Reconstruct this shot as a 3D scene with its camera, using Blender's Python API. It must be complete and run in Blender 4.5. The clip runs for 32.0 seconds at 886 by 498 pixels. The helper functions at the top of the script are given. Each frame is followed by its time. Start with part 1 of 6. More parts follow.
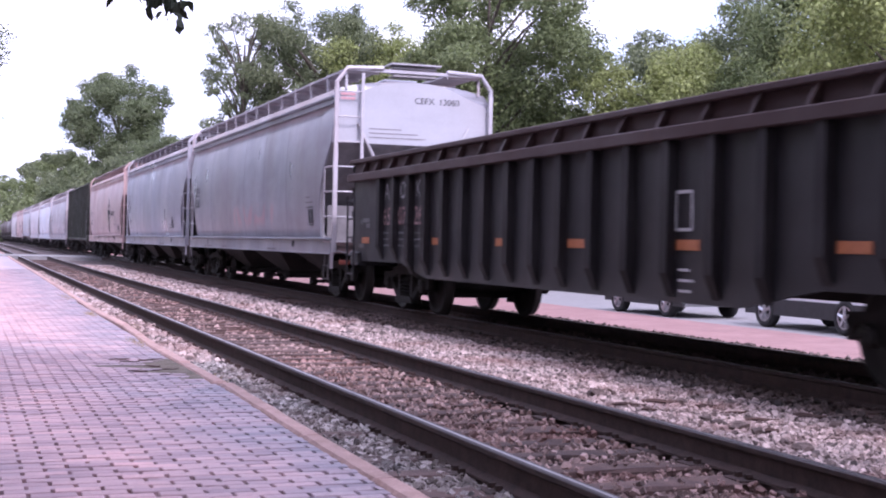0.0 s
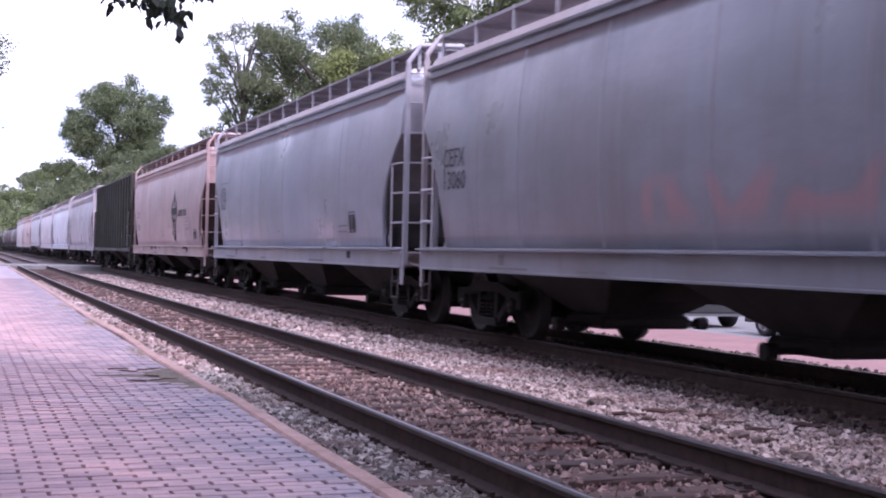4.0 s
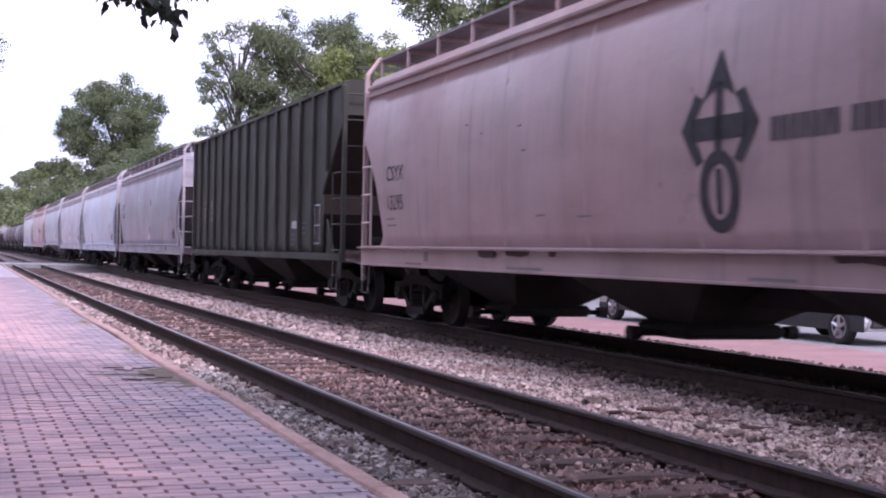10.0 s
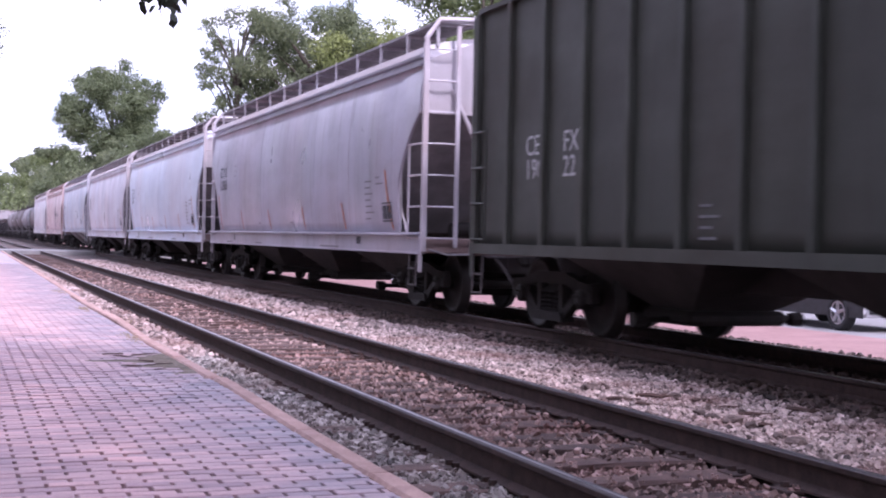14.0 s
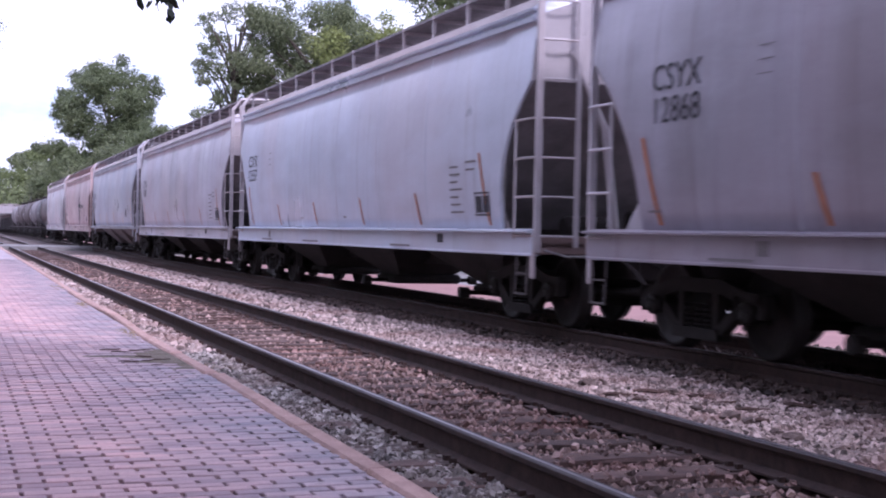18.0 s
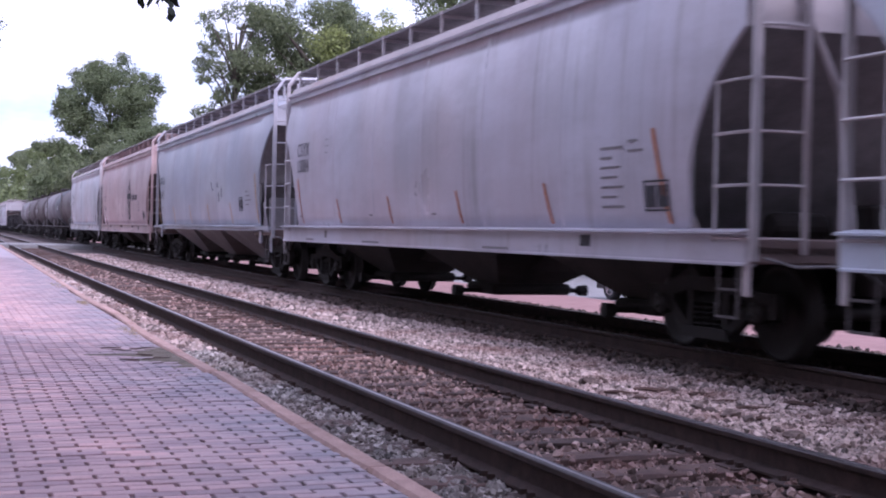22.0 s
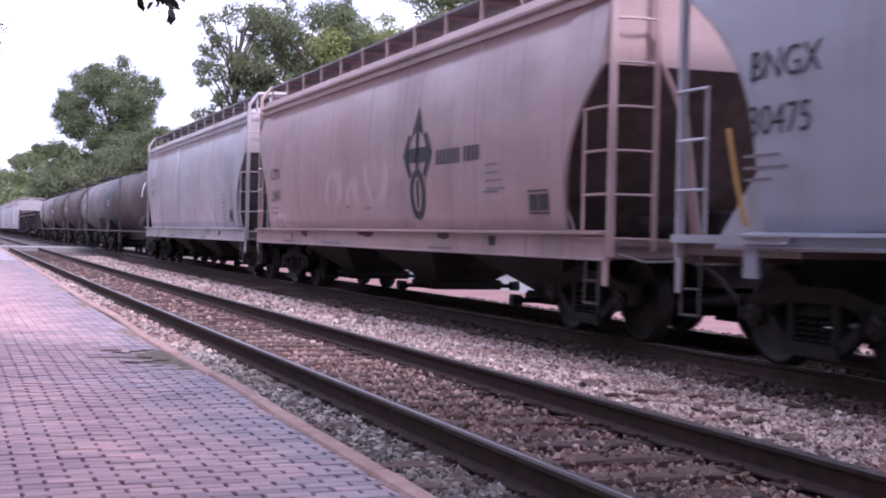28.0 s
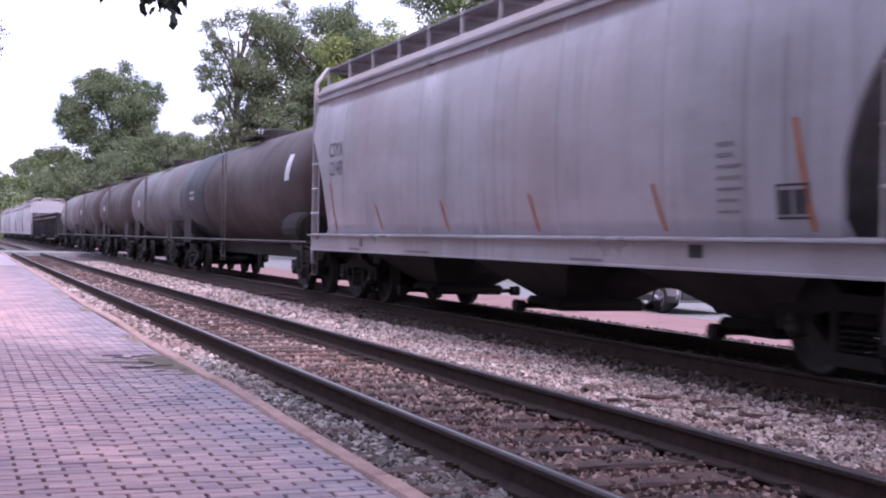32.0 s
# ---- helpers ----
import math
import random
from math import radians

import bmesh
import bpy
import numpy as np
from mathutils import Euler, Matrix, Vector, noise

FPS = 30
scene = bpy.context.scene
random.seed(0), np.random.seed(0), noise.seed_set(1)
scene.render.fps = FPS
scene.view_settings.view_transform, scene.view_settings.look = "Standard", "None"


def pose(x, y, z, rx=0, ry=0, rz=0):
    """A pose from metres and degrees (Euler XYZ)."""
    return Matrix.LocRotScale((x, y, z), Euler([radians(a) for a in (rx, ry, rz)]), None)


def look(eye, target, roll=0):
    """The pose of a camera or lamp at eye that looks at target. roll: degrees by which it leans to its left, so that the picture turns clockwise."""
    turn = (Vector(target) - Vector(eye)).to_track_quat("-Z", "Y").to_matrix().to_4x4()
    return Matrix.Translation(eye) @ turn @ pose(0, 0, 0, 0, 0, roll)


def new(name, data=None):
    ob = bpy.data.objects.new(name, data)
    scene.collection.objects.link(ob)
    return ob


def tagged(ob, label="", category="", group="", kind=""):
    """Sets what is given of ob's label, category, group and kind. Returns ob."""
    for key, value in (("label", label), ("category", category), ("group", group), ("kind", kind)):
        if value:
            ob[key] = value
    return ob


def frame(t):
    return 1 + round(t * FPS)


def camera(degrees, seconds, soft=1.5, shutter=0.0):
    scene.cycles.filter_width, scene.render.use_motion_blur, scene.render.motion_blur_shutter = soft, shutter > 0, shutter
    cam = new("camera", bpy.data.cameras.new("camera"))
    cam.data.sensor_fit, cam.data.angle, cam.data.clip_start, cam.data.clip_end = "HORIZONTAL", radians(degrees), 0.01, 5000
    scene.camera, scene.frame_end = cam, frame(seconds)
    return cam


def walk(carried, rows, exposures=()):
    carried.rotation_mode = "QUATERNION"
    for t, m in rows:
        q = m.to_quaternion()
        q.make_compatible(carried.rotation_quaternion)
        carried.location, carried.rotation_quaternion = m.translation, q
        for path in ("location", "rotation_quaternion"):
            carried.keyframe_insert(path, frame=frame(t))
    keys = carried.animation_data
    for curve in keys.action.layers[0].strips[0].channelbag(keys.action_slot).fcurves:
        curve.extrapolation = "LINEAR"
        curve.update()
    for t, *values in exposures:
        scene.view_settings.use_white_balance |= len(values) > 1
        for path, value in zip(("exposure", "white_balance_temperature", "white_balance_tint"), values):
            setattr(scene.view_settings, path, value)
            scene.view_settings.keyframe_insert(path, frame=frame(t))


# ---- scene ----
TILT, LEAN, TURN = -0.00227, 0.02129, 0.35227
EYE = (0.0, 0.0, 1.108)


def eye_pose(turn, tilt):
    """Camera pose: turn to the right of the line and tilt, in radians."""
    a, b = TURN + turn, TILT + tilt
    way = (math.sin(a) * math.cos(b), math.cos(a) * math.cos(b), math.sin(b))
    return look(EYE, [e + 10 * w for e, w in zip(EYE, way)], math.degrees(LEAN))


cam = camera(36.56, 32.0, soft=2.0, shutter=0.5)
# seconds, turn and tilt in thousandths of a radian
walk(cam, [(t, eye_pose(a / 1000, b / 1000)) for t, a, b in (
    (0, -4.15, -1.22), (0.5, -4.20, -0.57), (1, -4.21, 0.73), (1.5, -4.11, 2.51), (2, -4.15, 3.87), (2.5, -4.06, 5.14),
    (3, -4.11, 5.74), (3.5, -4.09, 5.81), (5.5, -2.96, 5.81), (6, -3.07, 5.81), (6.5, -2.66, 5.81), (7, -1.97, 5.81),
    (7.5, -1.60, 5.81), (8, -1.50, 5.81), (8.5, -1.35, 5.76), (9, -1.32, 5.45), (9.5, -0.62, 5.52), (10, -0.30, 5.07),
    (10.5, -0.35, 3.89), (11, -0.18, 2.74), (11.5, -0.04, 1.55), (12, -0.08, -0.04), (12.5, -0.59, -1.99), (13, -0.21, -3.66),
    (13.5, -0.12, -4.50), (14, 0.44, -5.21), (14.5, -0.42, -6.30), (16.5, 2.28, -7.17), (17, 2.46, -7.74), (17.5, 2.39, -8.33),
    (18, 2.43, -8.45), (18.5, 2.44, -8.91), (19, 2.51, -8.91), (19.5, 2.45, -9.02), (20, 2.36, -9.10), (20.5, 2.01, -9.62),
    (21, 1.64, -9.70), (21.5, 2.08, -9.68), (22, 1.99, -9.68), (22.5, 1.78, -9.68), (23, 1.81, -9.68), (23.5, 1.75, -9.68),
    (24, 1.85, -9.68), (24.5, 1.77, -9.70), (25, 1.77, -9.57), (25.5, 1.26, -9.12), (27.5, 1.35, -8.31), (28, 1.87, -7.68),
    (28.5, 1.97, -6.72), (29, 2.32, -5.88), (29.5, 2.19, -5.24), (30, 1.69, -5.16), (30.5, 0.55, -5.08), (31, -0.08, -4.60),
    (31.5, 0.03, -4.26), (32, 0.40, -3.94))],
     exposures=[(0.0, 0.26, 5590, 37), (3.0, 0.15, 5580, 37), (6.0, 0.08, 5590, 37), (9.0, 0.06, 5650, 37), (11.0, 0.0, 5670, 36), (12.3, 0.27, 5720, 37), (14.0, 0.33, 5650, 37), (17.0, 0.06, 5530, 36), (21.0, -0.07, 5440, 35), (25.0, -0.02, 5570, 36), (28.0, 0.08, 5630, 37), (32.0, 0.06, 5580, 37)])

# ---- daylight ----
SUN_EL, SUN_AZ = radians(43), radians(172)      # azimuth clockwise from +y
world = bpy.data.worlds.new("sky")
scene.world = world
world.use_nodes = True
wn, wl = world.node_tree.nodes, world.node_tree.links
sky = wn.new("ShaderNodeTexSky")
sky.sky_type, sky.sun_disc = "NISHITA", False
sky.sun_elevation, sky.sun_rotation = SUN_EL, SUN_AZ
sky.dust_density, sky.ozone_density = 3.0, 1.0
wgeo = wn.new("ShaderNodeTexCoord")
wmap = wn.new("ShaderNodeMapping")
wmap.inputs["Scale"].default_value = (1.0, 1.0, 3.2)
wl.new(wgeo.outputs["Generated"], wmap.inputs["Vector"])
wnoise = wn.new("ShaderNodeTexNoise")
wnoise.inputs["Scale"].default_value, wnoise.inputs["Detail"].default_value = 2.6, 7.0
wnoise.inputs["Roughness"].default_value = 0.55
wl.new(wmap.outputs[0], wnoise.inputs["Vector"])
wramp = wn.new("ShaderNodeValToRGB")
wramp.color_ramp.elements[0].position, wramp.color_ramp.elements[1].position = 0.36, 0.52
wl.new(wnoise.outputs["Fac"], wramp.inputs["Fac"])
wmix = wn.new("ShaderNodeMix")
wmix.data_type = "RGBA"
wl.new(wramp.outputs["Color"], wmix.inputs["Factor"])
whaze = wn.new("ShaderNodeMix")
whaze.data_type = "RGBA"
whaze.inputs["Factor"].default_value = 0.55
wl.new(sky.outputs["Color"], whaze.inputs["A"])
whaze.inputs["B"].default_value = (8.6, 10.2, 12.2, 1)
wl.new(whaze.outputs["Result"], wmix.inputs["A"])
wmix.inputs["B"].default_value = (12.6, 12.6, 13.0, 1)
wn["Background"].inputs["Strength"].default_value = 0.14
wl.new(wmix.outputs["Result"], wn["Background"].inputs["Color"])
sun = new("sun", bpy.data.lights.new("sun", "SUN"))
sun.data.energy, sun.data.angle, sun.data.color = 2.9, radians(10), (1.0, 0.93, 0.84)
sun.matrix_world = look((0, 0, 0), (-math.sin(SUN_AZ) * math.cos(SUN_EL), -math.cos(SUN_AZ) * math.cos(SUN_EL), -math.sin(SUN_EL)))


# ---- materials ----
def material(name, rough=0.7, metal=0.0):
    m = bpy.data.materials.new(name)
    m.use_nodes = True
    b = m.node_tree.nodes["Principled BSDF"]
    b.inputs["Roughness"].default_value, b.inputs["Metallic"].default_value = rough, metal
    return m, m.node_tree.nodes, m.node_tree.links, b


def coords(nodes, links, scale=(1, 1, 1), space="Object", shift=0.0):
    """Texture coordinates; shift moves the pattern by a random length for each object."""
    tc, mp = nodes.new("ShaderNodeTexCoord"), nodes.new("ShaderNodeMapping")
    mp.inputs["Scale"].default_value = scale
    links.new(tc.outputs[space], mp.inputs["Vector"])
    if not shift:
        return mp.outputs[0]
    info, by = nodes.new("ShaderNodeObjectInfo"), nodes.new("ShaderNodeVectorMath")
    by.operation = "MULTIPLY_ADD"
    by.inputs[1].default_value = (shift, shift * 1.7, shift * 0.6)
    links.new(info.outputs["Random"], by.inputs[0])
    links.new(mp.outputs[0], by.inputs[2])
    return by.outputs[0]


def noise_tex(nodes, links, vec, scale, detail=5, rough=0.6):
    n = nodes.new("ShaderNodeTexNoise")
    n.inputs["Scale"].default_value, n.inputs["Detail"].default_value, n.inputs["Roughness"].default_value = scale, detail, rough
    links.new(vec, n.inputs["Vector"])
    return n.outputs["Fac"]


def ramp(nodes, links, fac, stops):
    r = nodes.new("ShaderNodeValToRGB")
    e = r.color_ramp.elements
    while len(e) < len(stops):
        e.new(0.5)
    for el, (p, c) in zip(e, stops):
        el.position, el.color = p, (c if len(c) == 4 else (*c, 1))
    links.new(fac, r.inputs["Fac"])
    return r.outputs["Color"]


def mix(nodes, links, fac, a, b, blend="MIX"):
    m = nodes.new("ShaderNodeMix")
    m.data_type, m.blend_type = "RGBA", blend
    for sock, v in (("Factor", fac), ("A", a), ("B", b)):
        s = m.inputs[sock] if sock == "Factor" else [i for i in m.inputs if i.name == sock and i.type == "RGBA"][0]
        if hasattr(v, "is_linked"):
            links.new(v, s)
        else:
            s.default_value = v if sock == "Factor" else (*v[:3], 1)
    return [o for o in m.outputs if o.type == "RGBA"][0]


def bump(nodes, links, bsdf, fac, strength, dist):
    b = nodes.new("ShaderNodeBump")
    b.inputs["Strength"].default_value, b.inputs["Distance"].default_value = strength, dist
    links.new(fac, b.inputs["Height"])
    links.new(b.outputs["Normal"], bsdf.inputs["Normal"])


def paint(name, base, grime=(0.10, 0.075, 0.06), rust=(0.16, 0.07, 0.04), streak=0.5, rusty=0.25, rough=0.36, gloss=0.8, spray=None):
    """Weathered car paint: vertical run-off streaks, blotches and rust scabs."""
    m, n, l, b = material(name, rough)
    v2 = coords(n, l)
    v3 = coords(n, l, shift=23.0)
    wide = noise_tex(n, l, coords(n, l, (0.5, 0.55, 0.10), shift=23.0), 1.5, 4, 0.55)
    thin = noise_tex(n, l, coords(n, l, (1.5, 2.6, 0.10), shift=23.0), 2.0, 6, 0.6)
    blot = noise_tex(n, l, v3, 0.5, 5, 0.6)
    dust = noise_tex(n, l, coords(n, l, (0.35, 0.35, 1.3), shift=23.0), 1.1, 5, 0.55)
    fine = noise_tex(n, l, v3, 38, 4, 0.7)
    c = mix(n, l, ramp(n, l, wide, [(0.44, (0, 0, 0)), (0.66, (streak * 0.55,) * 3)]), base, grime)
    c = mix(n, l, ramp(n, l, thin, [(0.55, (0, 0, 0)), (0.69, (streak * 0.75,) * 3)]), c, grime)
    warm = noise_tex(n, l, coords(n, l, (0.3, 0.32, 0.22), shift=23.0), 1.0, 3, 0.5)
    c = mix(n, l, ramp(n, l, warm, [(0.42, (0, 0, 0)), (0.62, (0.5, 0.5, 0.5))]), c, (base[0] * 1.04, base[1] * 0.86, base[2] * 0.80))
    light = tuple(min(1, x * 1.2 + 0.02) for x in base)
    c = mix(n, l, ramp(n, l, dust, [(0.45, (0, 0, 0)), (0.70, (0.55,) * 3)]), c, light)
    smudge = noise_tex(n, l, coords(n, l, (0.5, 0.42, 1.1), shift=23.0), 1.6, 8, 0.68)
    c = mix(n, l, ramp(n, l, smudge, [(0.50, (0, 0, 0)), (0.72, (streak * 0.6,) * 3)]), c, tuple(0.45 * x + 0.55 * y for x, y in zip(base, grime)))
    r2 = noise_tex(n, l, coords(n, l, (1.6, 1.2, 0.45), shift=23.0), 1.9, 9, 0.72)
    c = mix(n, l, ramp(n, l, r2, [(0.60, (0, 0, 0)), (0.76, (rusty,) * 3)]), c, rust)
    c = mix(n, l, 0.12, c, ramp(n, l, fine, [(0.3, (0.25,) * 3), (0.7, (1, 1, 1))]), "MULTIPLY")
    if spray:
        (ya, yb, za, zb), tint = spray
        sep = n.new("ShaderNodeSeparateXYZ")
        l.new(v2, sep.inputs[0])
        fade = None
        for axis, lo, hi in (("Y", ya, yb), ("Z", za, zb)):
            for a, q in ((lo, 0.25), (hi, -0.25)):
                mr = n.new("ShaderNodeMapRange")
                mr.interpolation_type = "SMOOTHSTEP"
                mr.inputs["From Min"].default_value, mr.inputs["From Max"].default_value = min(a, a + q), max(a, a + q)
                mr.inputs["To Min"].default_value, mr.inputs["To Max"].default_value = (0, 1) if q > 0 else (1, 0)
                l.new(sep.outputs[axis], mr.inputs["Value"])
                if fade is None:
                    fade = mr.outputs[0]
                else:
                    mm = n.new("ShaderNodeMath")
                    mm.operation = "MULTIPLY"
                    l.new(fade, mm.inputs[0])
                    l.new(mr.outputs[0], mm.inputs[1])
                    fade = mm.outputs[0]
        loops = n.new("ShaderNodeTexWave")
        loops.inputs["Scale"].default_value, loops.inputs["Distortion"].default_value, loops.inputs["Detail"].default_value, loops.inputs["Detail Scale"].default_value = 0.55, 16.0, 1.5, 1.1
        l.new(v2, loops.inputs["Vector"])
        band = ramp(n, l, loops.outputs["Fac"], [(0.45, (0, 0, 0)), (0.8, (0.75, 0.75, 0.75))])
        mm = n.new("ShaderNodeMath")
        mm.operation = "MULTIPLY"
        l.new(band, mm.inputs[0])
        l.new(fade, mm.inputs[1])
        c = mix(n, l, mm.outputs[0], c, tint)
    l.new(c, b.inputs["Base Color"])
    l.new(ramp(n, l, blot, [(0.3, (rough - 0.12,) * 3), (0.7, (rough + 0.18,) * 3)]), b.inputs["Roughness"])
    b.inputs["Specular IOR Level"].default_value = gloss
    bump(n, l, b, blot, 0.38, 0.07)
    return m


def speckled(name, a, b_, scale=6.0, rough=0.85, metal=0.0, bumpy=0.3, dist=0.01, fine=60.0, island=0.0, obj=0.0):
    """Two-tone surface with grain; island: spread by piece, obj: spread by object."""
    m, n, l, b = material(name, rough, metal)
    v = coords(n, l)
    f1, f2 = noise_tex(n, l, v, scale, 6, 0.65), noise_tex(n, l, v, fine, 3, 0.7)
    c = ramp(n, l, f1, [(0.3, a), (0.7, b_)])
    c = mix(n, l, 0.35, c, ramp(n, l, f2, [(0.3, (0.35,) * 3), (0.7, (1.1,) * 3)]), "MULTIPLY")
    if island or obj:
        g = n.new("ShaderNodeNewGeometry" if island else "ShaderNodeObjectInfo")
        k = island or obj
        c = mix(n, l, 1.0, c, ramp(n, l, g.outputs["Random Per Island" if island else "Random"], [(0.0, (1 - k,) * 3), (1.0, (1 + k * 0.6,) * 3)]), "MULTIPLY")
    l.new(c, b.inputs["Base Color"])
    bump(n, l, b, f2, bumpy, dist)
    return m


def stone_mat(name, a, b_, rust):
    """Crushed stone: each piece its own tone, some rust-stained, a few nearly white."""
    m, n, l, b = material(name, 0.9)
    v = coords(n, l)
    f1, f2 = noise_tex(n, l, v, 3, 5, 0.65), noise_tex(n, l, v, 70, 3, 0.7)
    g = n.new("ShaderNodeNewGeometry").outputs["Random Per Island"]
    c = ramp(n, l, f1, [(0.3, a), (0.7, b_)])
    c = mix(n, l, 1.0, c, ramp(n, l, g, [(0.0, (0.16,) * 3), (0.45, (0.85,) * 3), (0.9, (1.38,) * 3), (0.98, (1.55, 1.58, 1.58))]), "MULTIPLY")
    patch = noise_tex(n, l, v, 0.9, 4, 0.6)
    c = mix(n, l, ramp(n, l, patch, [(0.45, (0, 0, 0)), (0.72, (0.7,) * 3)]), c, rust)
    c = mix(n, l, 0.4, c, ramp(n, l, f2, [(0.3, (0.4,) * 3), (0.7, (1.1,) * 3)]), "MULTIPLY")
    l.new(c, b.inputs["Base Color"])
    bump(n, l, b, f2, 0.35, 0.01)
    return m


def brick_mat(name, source, socket):
    """Pinkish paving brick with grey-blue washed areas, a grey-blue tint towards the curb and stains."""
    m, n, l, b = material(name, 0.75)
    geo = n.new("ShaderNodeNewGeometry")
    pos = geo.outputs["Position"]
    sep = n.new("ShaderNodeSeparateXYZ")
    l.new(pos, sep.inputs[0])
    c = ramp(n, l, noise_tex(n, l, pos, 0.8, 5, 0.6), [(0.32, (0.45, 0.315, 0.335)), (0.52, (0.60, 0.405, 0.412)), (0.7, (0.73, 0.485, 0.475))])
    c = mix(n, l, ramp(n, l, noise_tex(n, l, pos, 0.55, 4, 0.65), [(0.52, (0, 0, 0)), (0.70, (0.5,) * 3)]), c, (0.43, 0.395, 0.445))
    # grey-blue tint that grows towards the curb, broken up by noise
    side = n.new("ShaderNodeMapRange")
    side.inputs["From Min"].default_value, side.inputs["From Max"].default_value = 0.9, 2.0
    l.new(sep.outputs["X"], side.inputs["Value"])
    soil = n.new("ShaderNodeMath")
    soil.operation = "MULTIPLY"
    l.new(side.outputs[0], soil.inputs[0])
    l.new(ramp(n, l, noise_tex(n, l, pos, 2.2, 5, 0.65), [(0.30, (0.25,) * 3), (0.60, (1, 1, 1))]), soil.inputs[1])
    c = mix(n, l, soil.outputs[0], c, (0.33, 0.31, 0.355))
    c = mix(n, l, ramp(n, l, noise_tex(n, l, pos, 3.1, 7, 0.7), [(0.60, (0, 0, 0)), (0.74, (0.55,) * 3)]), c, (0.20, 0.14, 0.12))
    g = n.new(source)
    c = mix(n, l, 1.0, c, ramp(n, l, g.outputs[socket], [(0.0, (0.70, 0.71, 0.75)), (0.5, (0.94,) * 3), (1.0, (1.10, 1.06, 1.04))]), "MULTIPLY")
    fine = noise_tex(n, l, pos, 55, 4, 0.7)
    c = mix(n, l, 0.3, c, ramp(n, l, fine, [(0.3, (0.45,) * 3), (0.7, (1.1,) * 3)]), "MULTIPLY")
    l.new(c, b.inputs["Base Color"])
    bump(n, l, b, fine, 0.3, 0.01)
    return m


M_STEEL = speckled("dark_steel", (0.013, 0.009, 0.009), (0.030, 0.020, 0.019), 5, 0.75)
M_TRUCK = speckled("grimy_cast_steel", (0.0075, 0.006, 0.0055), (0.021, 0.015, 0.0135), 4, 0.85)
M_WHEEL = speckled("wheel_steel", (0.011, 0.009, 0.0085), (0.028, 0.020, 0.018), 7, 0.6, 0.2)
M_RAILSIDE = speckled("rusty_rail", (0.03, 0.018, 0.015), (0.075, 0.042, 0.036), 9, 0.9)
M_RAILHEAD = speckled("polished_rail_head", (0.22, 0.21, 0.22), (0.40, 0.39, 0.41), 3, 0.33, 1.0, 0.05)
M_RAILDULL = speckled("dull_rail_head", (0.035, 0.027, 0.027), (0.08, 0.062, 0.062), 4, 0.7, 0.1, 0.1)
M_TIE = speckled("weathered_tie_wood", (0.06, 0.036, 0.032), (0.155, 0.094, 0.08), 5, 0.9, obj=0.35)
M_BALLAST = speckled("ballast_bed", (0.06, 0.045, 0.042), (0.19, 0.148, 0.14), 16, 0.95, bumpy=1.0, dist=0.05, fine=26)
M_STONE = stone_mat("ballast_stone", (0.30, 0.235, 0.218), (0.65, 0.525, 0.49), (0.26, 0.125, 0.105))
M_STONE_GREY = stone_mat("grey_ballast_stone", (0.23, 0.208, 0.197), (0.56, 0.51, 0.485), (0.21, 0.13, 0.10))
# ballast under the train: dirt plus the train's shade, both in the colour
M_STONE_DARK = stone_mat("dirty_shaded_ballast_stone", (0.07, 0.05, 0.045), (0.19, 0.14, 0.125), (0.09, 0.05, 0.04))
M_STONE_RED = stone_mat("rust_stained_stone", (0.22, 0.145, 0.127), (0.54, 0.395, 0.355), (0.26, 0.105, 0.085))
M_BRICK = brick_mat("paving_brick", "ShaderNodeObjectInfo", "Random")
M_BRICKS = brick_mat("paving_brick_field", "ShaderNodeNewGeometry", "Random Per Island")
M_JOINT = speckled("dark_sandy_joint", (0.03, 0.022, 0.022), (0.07, 0.052, 0.05), 12, 0.95)
M_CURB = speckled("worn_curb_stone", (0.36, 0.225, 0.19), (0.60, 0.40, 0.35), 3.5, 0.85, obj=0.15, bumpy=0.5)
M_SOIL = speckled("damp_soil", (0.10, 0.085, 0.06), (0.24, 0.195, 0.155), 7, 0.95, bumpy=0.7, dist=0.02)
M_DRYGRASS = speckled("dry_yellow_grass", (0.30, 0.22, 0.11), (0.46, 0.36, 0.20), 5, 0.9, island=0.3)
M_ROAD = speckled("pale_asphalt", (0.21, 0.205, 0.205), (0.30, 0.29, 0.288), 2, 0.9)
M_EARTH = speckled("earth_and_grass", (0.06, 0.07, 0.03), (0.14, 0.13, 0.07), 0.6, 0.95, bumpy=0.6, dist=0.05)
M_RED = speckled("red_brick_paving", (0.24, 0.132, 0.124), (0.36, 0.208, 0.194), 1.2, 0.85)
# bays and slope sheets under the bodies, set darker than the car paint
M_BAY = speckled("dark_bay_steel", (0.024, 0.02, 0.019), (0.062, 0.052, 0.048), 2.0, 0.75)
M_UNDERGREY = speckled("dark_grey_slope_sheet", (0.15, 0.143, 0.15), (0.30, 0.285, 0.295), 1.6, 0.8)
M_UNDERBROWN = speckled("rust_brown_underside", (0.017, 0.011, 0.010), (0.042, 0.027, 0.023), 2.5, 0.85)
M_UNDER = speckled("dark_rusty_underside", (0.09, 0.068, 0.065), (0.20, 0.155, 0.145), 2.5, 0.85)
M_WHITE = speckled("white_enamel", (0.62, 0.62, 0.64), (0.78, 0.78, 0.80), 3, 0.45)
M_BLACK = speckled("black_lettering", (0.02, 0.02, 0.025), (0.05, 0.05, 0.06), 9, 0.7)
M_WORDWHITE = speckled("white_stencil", (0.45, 0.44, 0.46), (0.62, 0.60, 0.62), 9, 0.7)
